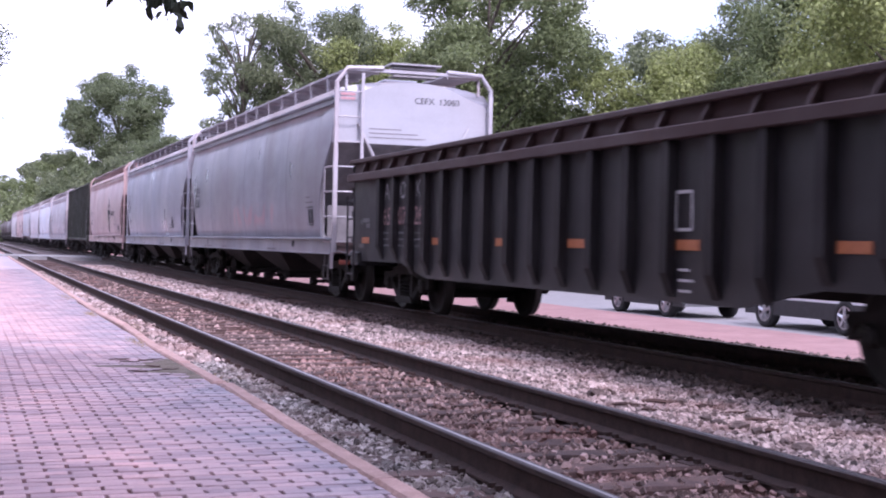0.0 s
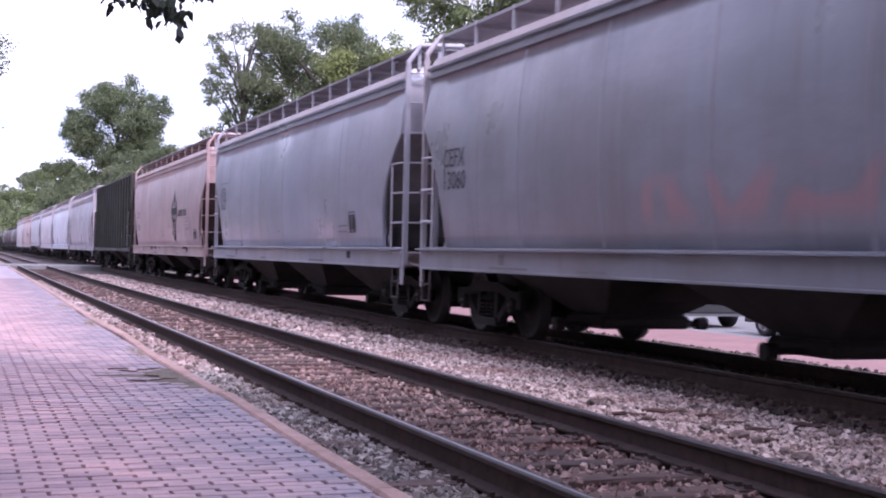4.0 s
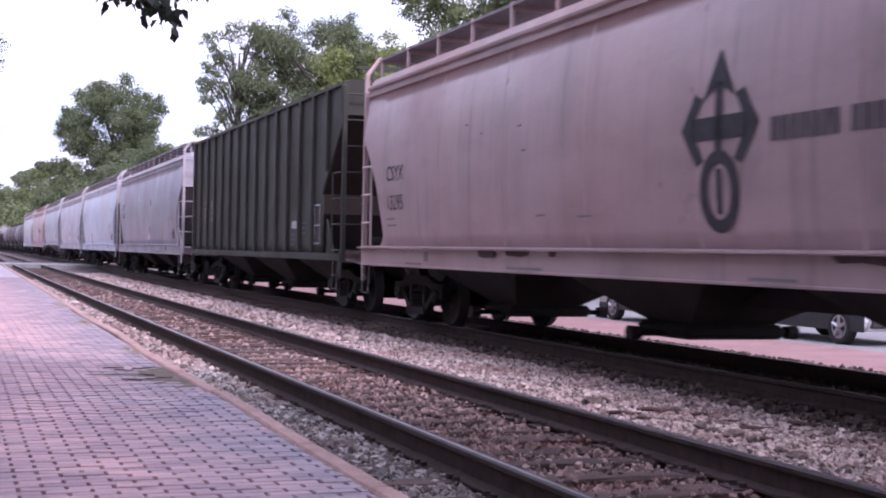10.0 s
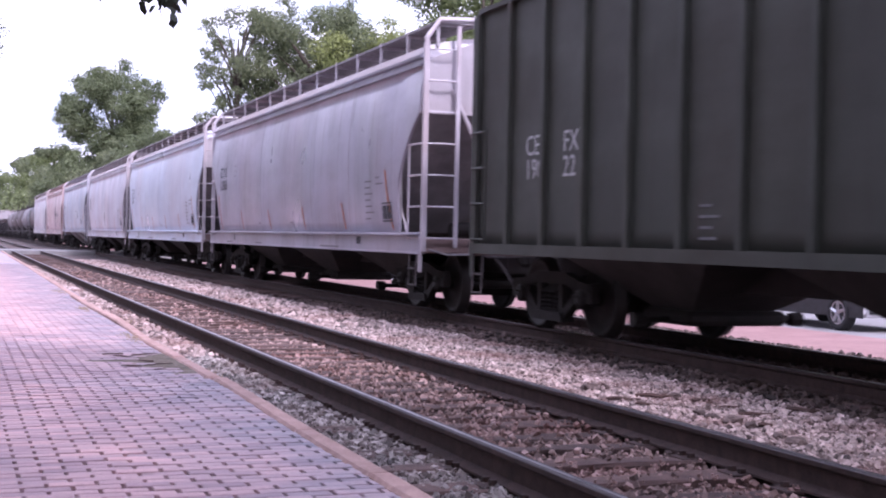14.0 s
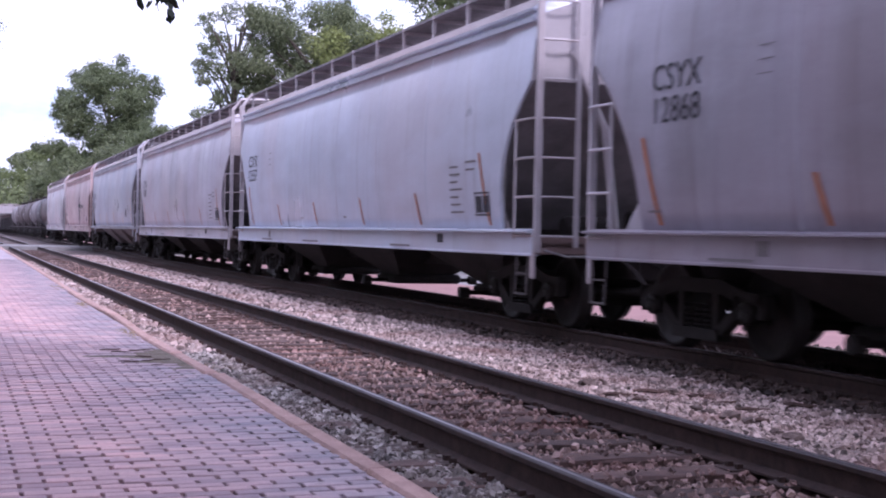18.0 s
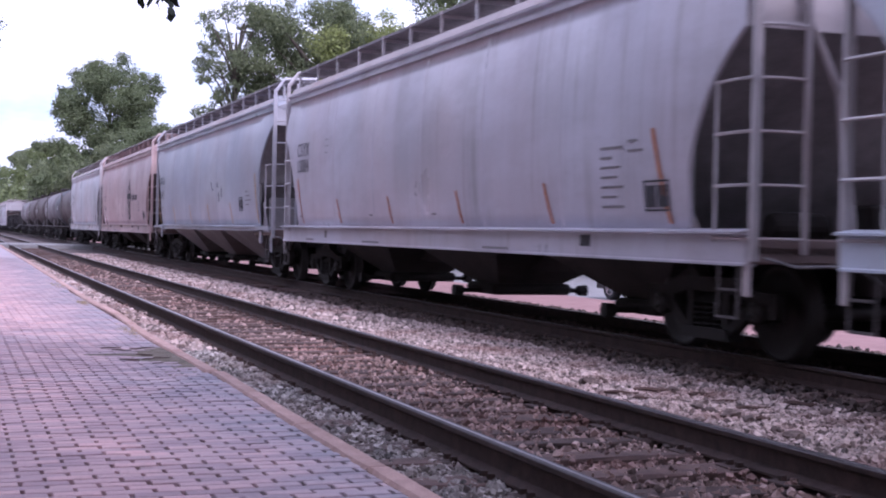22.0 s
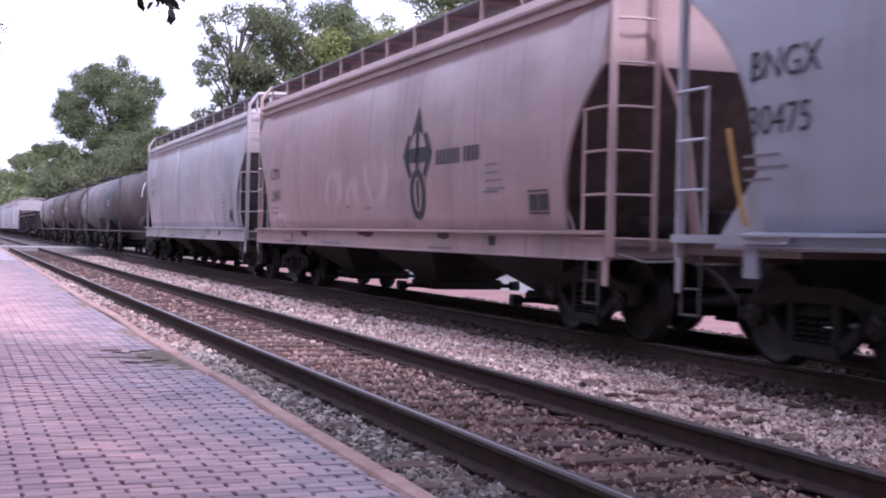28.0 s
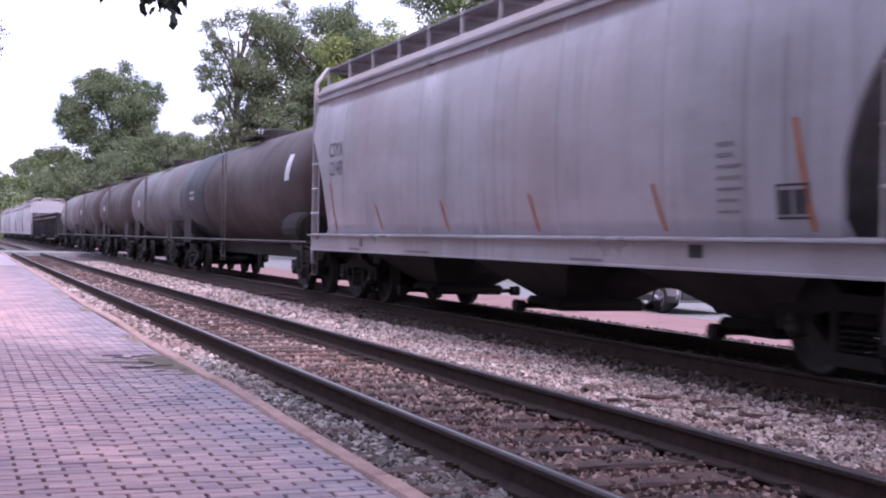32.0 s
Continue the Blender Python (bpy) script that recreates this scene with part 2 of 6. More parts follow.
M_ORANGE = speckled("orange_reflector", (0.36, 0.12, 0.05), (0.52, 0.19, 0.08), 8, 0.5)
M_YELLOW = speckled("yellow_reflector", (0.48, 0.26, 0.07), (0.62, 0.36, 0.11), 8, 0.5)
M_GRATE = speckled("walkway_grating", (0.16, 0.15, 0.16), (0.34, 0.32, 0.33), 8, 0.7)


def leaf_mat(name, a, b_):
    m, n, l, b = material(name, 0.6)
    g = n.new("ShaderNodeNewGeometry")
    big = noise_tex(n, l, coords(n, l), 0.25, 3, 0.5)
    c = mix(n, l, big, a, b_)
    c = mix(n, l, 1.0, c, ramp(n, l, g.outputs["Random Per Island"], [(0, (0.55,) * 3), (1, (1.35,) * 3)]), "MULTIPLY")
    l.new(c, b.inputs["Base Color"])
    tr = n.new("ShaderNodeBsdfTranslucent")
    l.new(c, tr.inputs["Color"])
    ms = n.new("ShaderNodeMixShader")
    ms.inputs[0].default_value = 0.3
    l.new(b.outputs[0], ms.inputs[1])
    l.new(tr.outputs[0], ms.inputs[2])
    l.new(ms.outputs[0], n["Material Output"].inputs["Surface"])
    return m


M_LEAF = leaf_mat("green_foliage", (0.125, 0.165, 0.068), (0.215, 0.26, 0.105))
M_LEAF_MID = leaf_mat("muted_green_foliage", (0.12, 0.152, 0.078), (0.21, 0.245, 0.125))
M_LEAF_LIGHT = leaf_mat("yellow_green_foliage", (0.20, 0.245, 0.075), (0.32, 0.36, 0.13))
M_LEAF_DARK = leaf_mat("dark_foliage", (0.098, 0.132, 0.064), (0.175, 0.212, 0.10))
# low-branch leaves: their backlit shade is put into this near-black green
M_LEAF_SHADE = speckled("shade_painted_leaf", (0.018, 0.026, 0.012), (0.035, 0.05, 0.022), 9, 0.7)
M_BARK = speckled("grey_bark", (0.07, 0.055, 0.045), (0.16, 0.13, 0.11), 5, 0.95, bumpy=0.8, dist=0.02)


# ---- building helpers ----
def bend(u):
    """Sideways drift of the line towards the far end, in metres."""
    q = np.maximum(u, 0.0) ** 2.5
    return 1.25 * q / (q + 1e5)


def place(p, u, z=0.0):
    """A point p metres right of the line through the camera, u metres along it."""
    return Vector((p + bend(u), u, z))


def station(p, u, z=0.0):
    return pose(p + bend(u), u, z, 0, 0, -math.degrees(bend(u + 0.5) - bend(u - 0.5)))


def mesh_of(name, bm, mat):
    me = bpy.data.meshes.new(name)
    bm.to_mesh(me)
    bm.free()
    for m in (mat if isinstance(mat, (list, tuple)) else [mat]):
        me.materials.append(m)
    return me


def part(name, bm, mat, parent, label="", at=None, smooth=False):
    me = bm if isinstance(bm, bpy.types.Mesh) else mesh_of(name, bm, mat)
    if smooth:
        me.shade_smooth()
    ob = new(name, me)
    ob.parent = parent
    if at is not None:
        ob.matrix_basis = at
    return tagged(ob, label) if label else ob


def box(bm, x0, x1, y0, y1, z0, z1, bevel=0.0):
    """Adds a box; returns its vertices."""
    vs = bmesh.ops.create_cube(bm, size=1.0)["verts"]
    for v in vs:
        v.co = Vector(((x0 + x1) / 2 + v.co.x * (x1 - x0), (y0 + y1) / 2 + v.co.y * (y1 - y0), (z0 + z1) / 2 + v.co.z * (z1 - z0)))
    if bevel:
        es = {e for v in vs for e in v.link_edges}
        bmesh.ops.bevel(bm, geom=list(es), offset=bevel, segments=1, affect="EDGES")
    return vs


def tube(bm, pts, r, sides=6, caps=True):
    """A round bar through the points."""
    pts = [Vector(p) for p in pts]
    rings = []
    for i, p in enumerate(pts):
        d = (pts[min(i + 1, len(pts) - 1)] - pts[max(i - 1, 0)]).normalized()
        a = d.orthogonal().normalized() if i == 0 else (a - d * a.dot(d)).normalized()
        b = d.cross(a)
        rr = r[i] if isinstance(r, (list, tuple)) else r
        rings.append([bm.verts.new(p + (a * math.cos(2 * math.pi * k / sides) + b * math.sin(2 * math.pi * k / sides)) * rr) for k in range(sides)])
    for q, w in zip(rings, rings[1:]):
        for k in range(sides):
            bm.faces.new((q[k], q[(k + 1) % sides], w[(k + 1) % sides], w[k]))
    if caps:
        bm.faces.new(rings[0][::-1])
        bm.faces.new(rings[-1])


def prism(bm, outline, axis, a, b):
    """Extrudes a 2D outline along axis x or y from a to b. Outline in (y, z) for x, (x, z) for y."""
    def v(q, s):
        return bm.verts.new((s, q[0], q[1]) if axis == "x" else (q[0], s, q[1]))
    lo, hi = [v(q, a) for q in outline], [v(q, b) for q in outline]
    n = len(lo)
    fs = [bm.faces.new(lo), bm.faces.new(hi[::-1])]
    fs += [bm.faces.new((lo[i], hi[i], hi[(i + 1) % n], lo[(i + 1) % n])) for i in range(n)]
    bmesh.ops.recalc_face_normals(bm, faces=fs)


def lathe(bm, profile, axis="x", sides=24, centre=(0, 0, 0)):
    """Turns (along, radius) pairs round an axis."""
    c = Vector(centre)
    rings = []
    for s, r in profile:
        ring = []
        for k in range(sides):
            a = 2 * math.pi * k / sides
            q = (s, r * math.cos(a), r * math.sin(a)) if axis == "x" else ((r * math.cos(a), s, r * math.sin(a)) if axis == "y" else (r * math.cos(a), r * math.sin(a), s))
            ring.append(bm.verts.new(c + Vector(q)))
        rings.append(ring)
    fs = []
    for q, w in zip(rings, rings[1:]):
        for k in range(sides):
            fs.append(bm.faces.new((q[k], q[(k + 1) % sides], w[(k + 1) % sides], w[k])))
    fs += [bm.faces.new(rings[0]), bm.faces.new(rings[-1])]
    bmesh.ops.recalc_face_normals(bm, faces=fs)


def thing(name, label, category, group="", at=None, kind=""):
    ob = new(name)
    ob.empty_display_size = 0.2
    if at is not None:
        ob.matrix_basis = at
    return tagged(ob, label, category, group, kind)


# ---- the line: ground, platform, tracks ----
RAIL_NEAR, GAUGE, RAIL_FAR = 2.769, 1.505, 7.167
TRACK_1, TRACK_2 = RAIL_NEAR + GAUGE / 2, RAIL_FAR + GAUGE / 2
CURB_L, CURB_W, PLAT_Z = 1.89, 0.135, -0.05


def strip(name, p0, p1, z0, z1, u0, u1, mat, label, category, step=4.0, cross=1, crown=0.0):
    """A sheet along the line between two offsets."""
    bm = bmesh.new()
    n = max(1, round((u1 - u0) / step))
    rows = []
    for i in range(n + 1):
        u = u0 + (u1 - u0) * i / n
        rows.append([bm.verts.new(place(p0 + (p1 - p0) * j / cross, u, z0 + (z1 - z0) * j / cross + crown * math.sin(math.pi * j / cross))) for j in range(cross + 1)])
    for a, b in zip(rows, rows[1:]):
        for j in range(cross):
            bm.faces.new((a[j], a[j + 1], b[j + 1], b[j]))
    return tagged(new(name, mesh_of(name, bm, mat)), label, category, kind="structure")


strip("ground", -1500, 1500, -0.78, -0.78, -400, 3000, M_EARTH, "earth and grass ground along the railway line", "ground", 100, 30)
strip("ballast_bed", CURB_L + 0.1, 10.3, -0.225, -0.225, -6, 420, M_BALLAST, "bed of crushed stone ballast under two tracks", "ballast", 3, 8)


def rail_outline():
    half = [(0.012, 0.001), (0.03, 0.0), (0.037, -0.006), (0.037, -0.03), (0.011, -0.048), (0.010, -0.135), (0.07, -0.16), (0.072, -0.172)]
    return [(-x, z) for x, z in half] + [(x, z) for x, z in reversed(half)]


def rail(name, p, label, u0=-6.0, u1=420.0):
    out = rail_outline()
    bm = bmesh.new()
    rows = []
    for i in range(89):
        u = u0 + (u1 - u0) * (i / 88) ** 1.3
        rows.append([bm.verts.new(place(p + x, u, z)) for x, z in out])
    n = len(out)
    for a, b in zip(rows, rows[1:]):
        for j in range(n):
            f = bm.faces.new((a[j], b[j], b[(j + 1) % n], a[(j + 1) % n]))
            f.material_index = 1 if j == n - 1 else (2 if max(out[j][1], out[(j + 1) % n][1]) > -0.001 else 0)
    bmesh.ops.recalc_face_normals(bm, faces=bm.faces[:])
    return tagged(new(name, mesh_of(name, bm, [M_RAILSIDE, M_RAILHEAD, M_RAILDULL])), label, "rail", kind="structure")


for n_, p_ in enumerate((RAIL_NEAR, RAIL_NEAR + GAUGE, RAIL_FAR, RAIL_FAR + GAUGE)):
    rail(f"rail_{n_ + 1}", p_, "long steel rail with polished head and rusty web")


def tie_mesh(seed):
    rng = random.Random(seed)
    bm = bmesh.new()
    box(bm, -1.3, 1.3, -0.115, 0.115, -0.36, -0.178, 0.012)
    bmesh.ops.subdivide_edges(bm, edges=[e for e in bm.edges if e.calc_length() > 1.5], cuts=7)
    for v in bm.verts:
        v.co += Vector((rng.uniform(-.01, .01), rng.uniform(-.012, .012), rng.uniform(-.008, .008)))
    return mesh_of("tie", bm, M_TIE)


def plate_mesh():
    bm = bmesh.new()
    box(bm, -0.17, 0.17, -0.09, 0.09, -0.19, -0.168, 0.004)
    for sx in (-1, 1):
        for sy in (-1, 1):
            box(bm, sx * 0.095 - 0.018, sx * 0.095 + 0.018, sy * 0.05 - 0.015, sy * 0.05 + 0.015, -0.168, -0.14)
    return mesh_of("tie_plate", bm, M_RAILSIDE)


TIE_MESHES = [tie_mesh(i) for i in range(8)]
PLATE = plate_mesh()
for n_, pc in ((1, TRACK_1), (2, TRACK_2)):
    track = thing(f"track_ties_{n_}", "row of weathered wooden ties bedded in ballast", "railway ties", kind="structure")
    u, rng = -5.0, random.Random(n_)
    while u < (75 if n_ == 1 else 60):
        part("tie", TIE_MESHES[rng.randrange(8)], None, track, at=station(pc + rng.uniform(-.05, .05), u, rng.uniform(-.012, .006)) @ pose(0, 0, 0, 0, 0, rng.uniform(-1.5, 1.5)))
        if n_ == 1 and u < 24:
            for s in (-1, 1):
                part("tie_plate", PLATE, None, track, at=station(pc + s * GAUGE / 2, u))
        u += 0.53 + rng.uniform(-.03, .03)

# far side: shoulder, red paved strip, street and crossing
strip("ballast_shoulder", 10.3, 11.0, -0.225, -0.50, -6, 260, M_BALLAST, "sloping shoulder of the ballast bed", "ballast", 4, 2)
strip("pavement_far", 10.95, 15.3, -0.47, -0.47, -10, 250, M_RED, "red brick paved strip beyond the far track", "pavement", 4, 3)
strip("road", 15.3, 27.0, -0.5, -0.5, -60, 250, M_ROAD, "pale asphalt street beside the railway", "road", 6, 2)
strip("platform_slope", -24, -14, -0.75, PLAT_Z, -8, 250, M_EARTH, "grassy bank behind the platform", "ground", 6, 2)
bm = bmesh.new()
for p0, p1, z0, z1 in ((-25, 10.6, -0.006, -0.006), (10.6, 15.5, -0.006, -0.47)):
    prism(bm, [(p0 + bend(79.5), z0), (p1 + bend(79.5), z1), (p1 + bend(79.5), z1 - 0.3), (p0 + bend(79.5), z0 - 0.3)], "y", 76, 83)
tagged(new("road_crossing", mesh_of("road_crossing", bm, M_ROAD)), "pale asphalt grade crossing over the tracks", "road crossing", kind="structure")


# ---- things of the train ----
def wheelset_mesh():
    bm = bmesh.new()
    for s in (-1, 1):
        g = GAUGE / 2 * s
        lathe(bm, [(g - 0.06 * s, 0.0), (g - 0.06 * s, 0.10), (g - 0.045 * s, 0.12), (g - 0.03 * s, 0.36), (g - 0.075 * s, 0.40), (g - 0.075 * s, 0.475), (g - 0.045 * s, 0.475),
                   (g - 0.04 * s, 0.447), (g + 0.06 * s, 0.440), (g + 0.06 * s, 0.395), (g + 0.01 * s, 0.36), (g + 0.03 * s, 0.13), (g + 0.06 * s, 0.11), (g + 0.06 * s, 0.0)], "x", 28)
        lathe(bm, [(g + 0.06 * s, 0.09), (g + 0.20 * s, 0.085), (g + 0.24 * s, 0.11), (g + 0.33 * s, 0.11), (g + 0.345 * s, 0.08), (g + 0.345 * s, 0.0)], "x", 14)
        for k in range(3):
            a = 2 * math.pi * k / 3
            box(bm, g + (0.34 if s > 0 else -0.365), g + (0.365 if s > 0 else -0.34), 0.055 * math.cos(a) - 0.016, 0.055 * math.cos(a) + 0.016, 0.055 * math.sin(a) - 0.016, 0.055 * math.sin(a) + 0.016)
    lathe(bm, [(-0.7, 0.08), (0.7, 0.08)], "x", 10)
    return mesh_of("wheelset", bm, M_WHEEL)


def side_frame_mesh():
    """Cast truck side frame in the (y, z) plane with its two windows, 0.10 thick."""
    bm = bmesh.new()
    t0, t1 = -0.055, 0.055
    top = [(-1.12, 0.52), (-1.10, 0.62), (-0.80, 0.64), (-0.42, 0.74), (0.42, 0.74), (0.80, 0.64), (1.10, 0.62), (1.12, 0.52), (0.72, 0.53), (0.40, 0.60), (-0.40, 0.60), (-0.72, 0.53)]
    prism(bm, top, "x", t0, t1)
    for s in (-1, 1):
        prism(bm, [(s * 1.14, 0.40), (s * 1.14, 0.63), (s * 1.02, 0.63), (s * 1.02, 0.40)], "x", t0, t1)
        prism(bm, [(s * 0.76, 0.40), (s * 0.76, 0.60), (s * 0.64, 0.60), (s * 0.64, 0.36)], "x", t0, t1)
        prism(bm, [(s * 0.76, 0.44), (s * 0.72, 0.54), (s * 0.28, 0.24), (s * 0.36, 0.17)], "x", t0, t1)
        prism(bm, [(s * 0.36, 0.62), (s * 0.26, 0.62), (s * 0.26, 0.26), (s * 0.36, 0.26)], "x", t0, t1)
    prism(bm, [(-0.42, 0.15), (0.42, 0.15), (0.38, 0.26), (-0.38, 0.26)], "x", -0.09, 0.09)
    return mesh_of("side_frame", bm, M_TRUCK)


def springs_mesh():
    bm = bmesh.new()
    pts = [(0.062 * math.cos(a * 0.9), 0.062 * math.sin(a * 0.9), 0.265 + 0.0072 * a) for a in range(0, 31)]
    tube(bm, pts, 0.014, 5)
    return mesh_of("coil_spring", bm, M_TRUCK)


def bolster_mesh():
    bm = bmesh.new()
    prism(bm, [(-1.08, 0.50), (-0.9, 0.62), (-0.3, 0.72), (0.3, 0.72), (0.9, 0.62), (1.08, 0.50), (0.8, 0.46), (0.3, 0.40), (-0.3, 0.40), (-0.8, 0.46)], "y", -0.2, 0.2)
    lathe(bm, [(0.70, 0.2), (0.95, 0.2)], "z", 12)
    return mesh_of("bolster", bm, M_TRUCK)


def brake_beam_mesh():
    bm = bmesh.new()
    prism(bm, [(-0.79, 0.25), (0.79, 0.25), (0.79, 0.55), (0.65, 0.55), (0.65, 0.36), (-0.65, 0.36), (-0.65, 0.55), (-0.79, 0.55)], "y", -0.035, 0.035)
    return mesh_of("brake_beam", bm, M_TRUCK)


WHEELSET, SIDE_FRAME, SPRINGS, BOLSTER, BRAKE_BEAM = wheelset_mesh(), side_frame_mesh(), springs_mesh(), bolster_mesh(), brake_beam_mesh()
M_STEP = speckled("dirty_step_iron", (0.05, 0.044, 0.044), (0.13, 0.11, 0.11), 6, 0.7)
WHEELS, TRAIN = [], []     # TRAIN: thing and the distance of its middle along the line at the start
P_TRIM_DULL = speckled("dull_grey_enamel", (0.22, 0.21, 0.22), (0.38, 0.36, 0.37), 4, 0.6)
AXLE = 0.86


def truck(car, y):
    """A four-wheel truck under a car, its pivot y metres along it."""
    tr = part("truck", BOLSTER, None, car, "four-wheel freight truck with cast side frames", pose(0, y, 0))
    for s in (-1, 1):
        part("side_frame", SIDE_FRAME, None, tr, at=pose(s * 1.0, 0, 0))
        part("brake_beam", BRAKE_BEAM, None, tr, at=pose(0, s * 0.41, 0))
        for q in (-0.17, 0.0, 0.17):
            part("coil_spring", SPRINGS, None, tr, at=pose(s * 1.0, q, 0))
        w = part("wheelset", WHEELSET, None, tr, "steel wheelset with worn treads", pose(0, s * AXLE, 0.445), True)
        WHEELS.append(w)
    return tr


def coupler(car, y, s):
    bm = bmesh.new()
    box(bm, -0.10, 0.10, min(y, y - s * 0.7), max(y, y - s * 0.7), 0.78, 0.95, 0.015)
    box(bm, -0.17, 0.17, min(y - s * 0.02, y + s * 0.2), max(y - s * 0.02, y + s * 0.2), 0.72, 1.0, 0.05)
    box(bm, -0.17, -0.04, min(y + s * 0.15, y + s * 0.34), max(y + s * 0.15, y + s * 0.34), 0.74, 0.98, 0.03)
    part("coupler", bm, M_TRUCK, car, "rusty knuckle coupler")
    bm = bmesh.new()
    tube(bm, [(-0.35, y - s * 0.5, 0.85), (-0.38, y - s * 0.1, 0.72), (-0.34, y + s * 0.2, 0.50), (-0.22, y + s * 0.42, 0.44)], 0.028, 6)
    part("air_hose", bm, M_STEEL, car, "black rubber air hose")
    bm = bmesh.new()
    tube(bm, [(-1.45, y - s * 0.32, 0.95), (-1.2, y - s * 0.22, 0.88), (-0.5, y - s * 0.15, 0.9), (-0.2, y - s * 0.05, 1.05)], 0.016, 5)
    part("uncoupling_lever", bm, M_GRATE, car)


def ladder(name, car, mat, a, b, z0, z1, rungs, r=0.022, stile=0.035):
    """Two stiles at a and b (x, y) from z0 to z1 with rungs between."""
    bm = bmesh.new()
    for q in (a, b):
        tube(bm, [(q[0], q[1], z0), (q[0], q[1], z1)], stile, 6)
    lad = part(name, bm, mat, car)
    rung = bmesh.new()
    tube(rung, [(a[0], a[1], 0), (b[0], b[1], 0)], r, 5)
    rung = mesh_of("rung", rung, mat)
    for i in range(rungs):
        part("rung", rung, None, lad, at=pose(0, 0, z0 + 0.12 + (z1 - z0 - 0.2) * i / max(1, rungs - 1)))
    return lad


def curve_lookup(pts, z):
    for (z0, x0), (z1, x1) in zip(pts, pts[1:]):
        if z <= z1:
            return x0 + (x1 - x0) * max(0.0, (z - z0)) / (z1 - z0)
    return pts[-1][1]


def words(text, size):
    """Flat mesh of a line of text, as vertices (a, b) and faces."""
    cu = bpy.data.curves.new("text", "FONT")
    cu.body, cu.size, cu.resolution_u = text, size, 3
    ob = bpy.data.objects.new("text", cu)
    scene.collection.objects.link(ob)
    dg = bpy.context.evaluated_depsgraph_get()
    me = bpy.data.meshes.new_from_object(ob.evaluated_get(dg))
    bpy.data.objects.remove(ob)
    bpy.data.curves.remove(cu)
    return me


def side_mark(name, car, shape, y, z, mat, surf, label="", bold=0.0):
    """Paint on the side towards the camera. shape: text and size, or a list of outlines in (a, b) metres; a runs towards the front."""
    if isinstance(shape, tuple):
        me = words(*shape)
        w = max(v.co.x for v in me.vertices)
        me.materials.clear()
        me.materials.append(mat)
    else:
        bm = bmesh.new()
        for poly in shape:
            bm.faces.new([bm.verts.new((a, b, 0)) for a, b in poly])
        lo, hi = min(v.co.y for v in bm.verts), max(v.co.y for v in bm.verts)
        cuts = int((hi - lo) / 0.13)
        for i in range(1, cuts):
            bmesh.ops.bisect_plane(bm, geom=bm.verts[:] + bm.edges[:] + bm.faces[:], plane_co=(0, lo + (hi - lo) * i / cuts, 0), plane_no=(0, 1, 0))
        me = mesh_of(name, bm, mat)
        w = 0
    for v in me.vertices:
        a, b = v.co.x, v.co.y
        v.co = Vector((-(surf(z + b) + 0.008), y - a, z + b))
    return part(name, me, None, car, label)


def rect(a, b, w, h):
    return [(a, b), (a + w, b), (a + w, b + h), (a, b + h)]


CF_SIDE = [(1.18, 1.49), (1.4, 1.53), (1.7, 1.558), (2.0, 1.574), (2.4, 1.58), (2.7, 1.573), (3.0, 1.555), (3.25, 1.53), (3.45, 1.502), (3.62, 1.47)]
CF_ROOF = [(1.50, 3.62), (1.535, 3.63), (1.54, 3.675), (1.495, 3.685), (1.495, 3.735), (1.545, 3.75), (1.55, 3.785), (1.51, 3.80), (1.42, 3.93), (1.10, 4.01), (0.8, 4.06), (0.4, 4.09), (0.0, 4.10)]
RIB_SIDE = [(1.02, 1.47), (4.02, 1.47)]
RIB_ROOF = [(1.47, 4.02), (1.53, 4.03), (1.53, 4.09), (1.35, 4.12), (0.9, 4.18), (0.4, 4.22), (0.0, 4.23)]


END_ROOF = [(1.46, 3.66), (1.45, 3.68), (1.44, 3.70), (1.42, 3.71), (1.40, 3.73), (1.36, 3.75), (1.30, 3.77), (1.20, 3.81), (1.0, 3.89), (0.8, 3.97), (0.6, 4.05), (0.3, 4.09), (0.0, 4.10)]


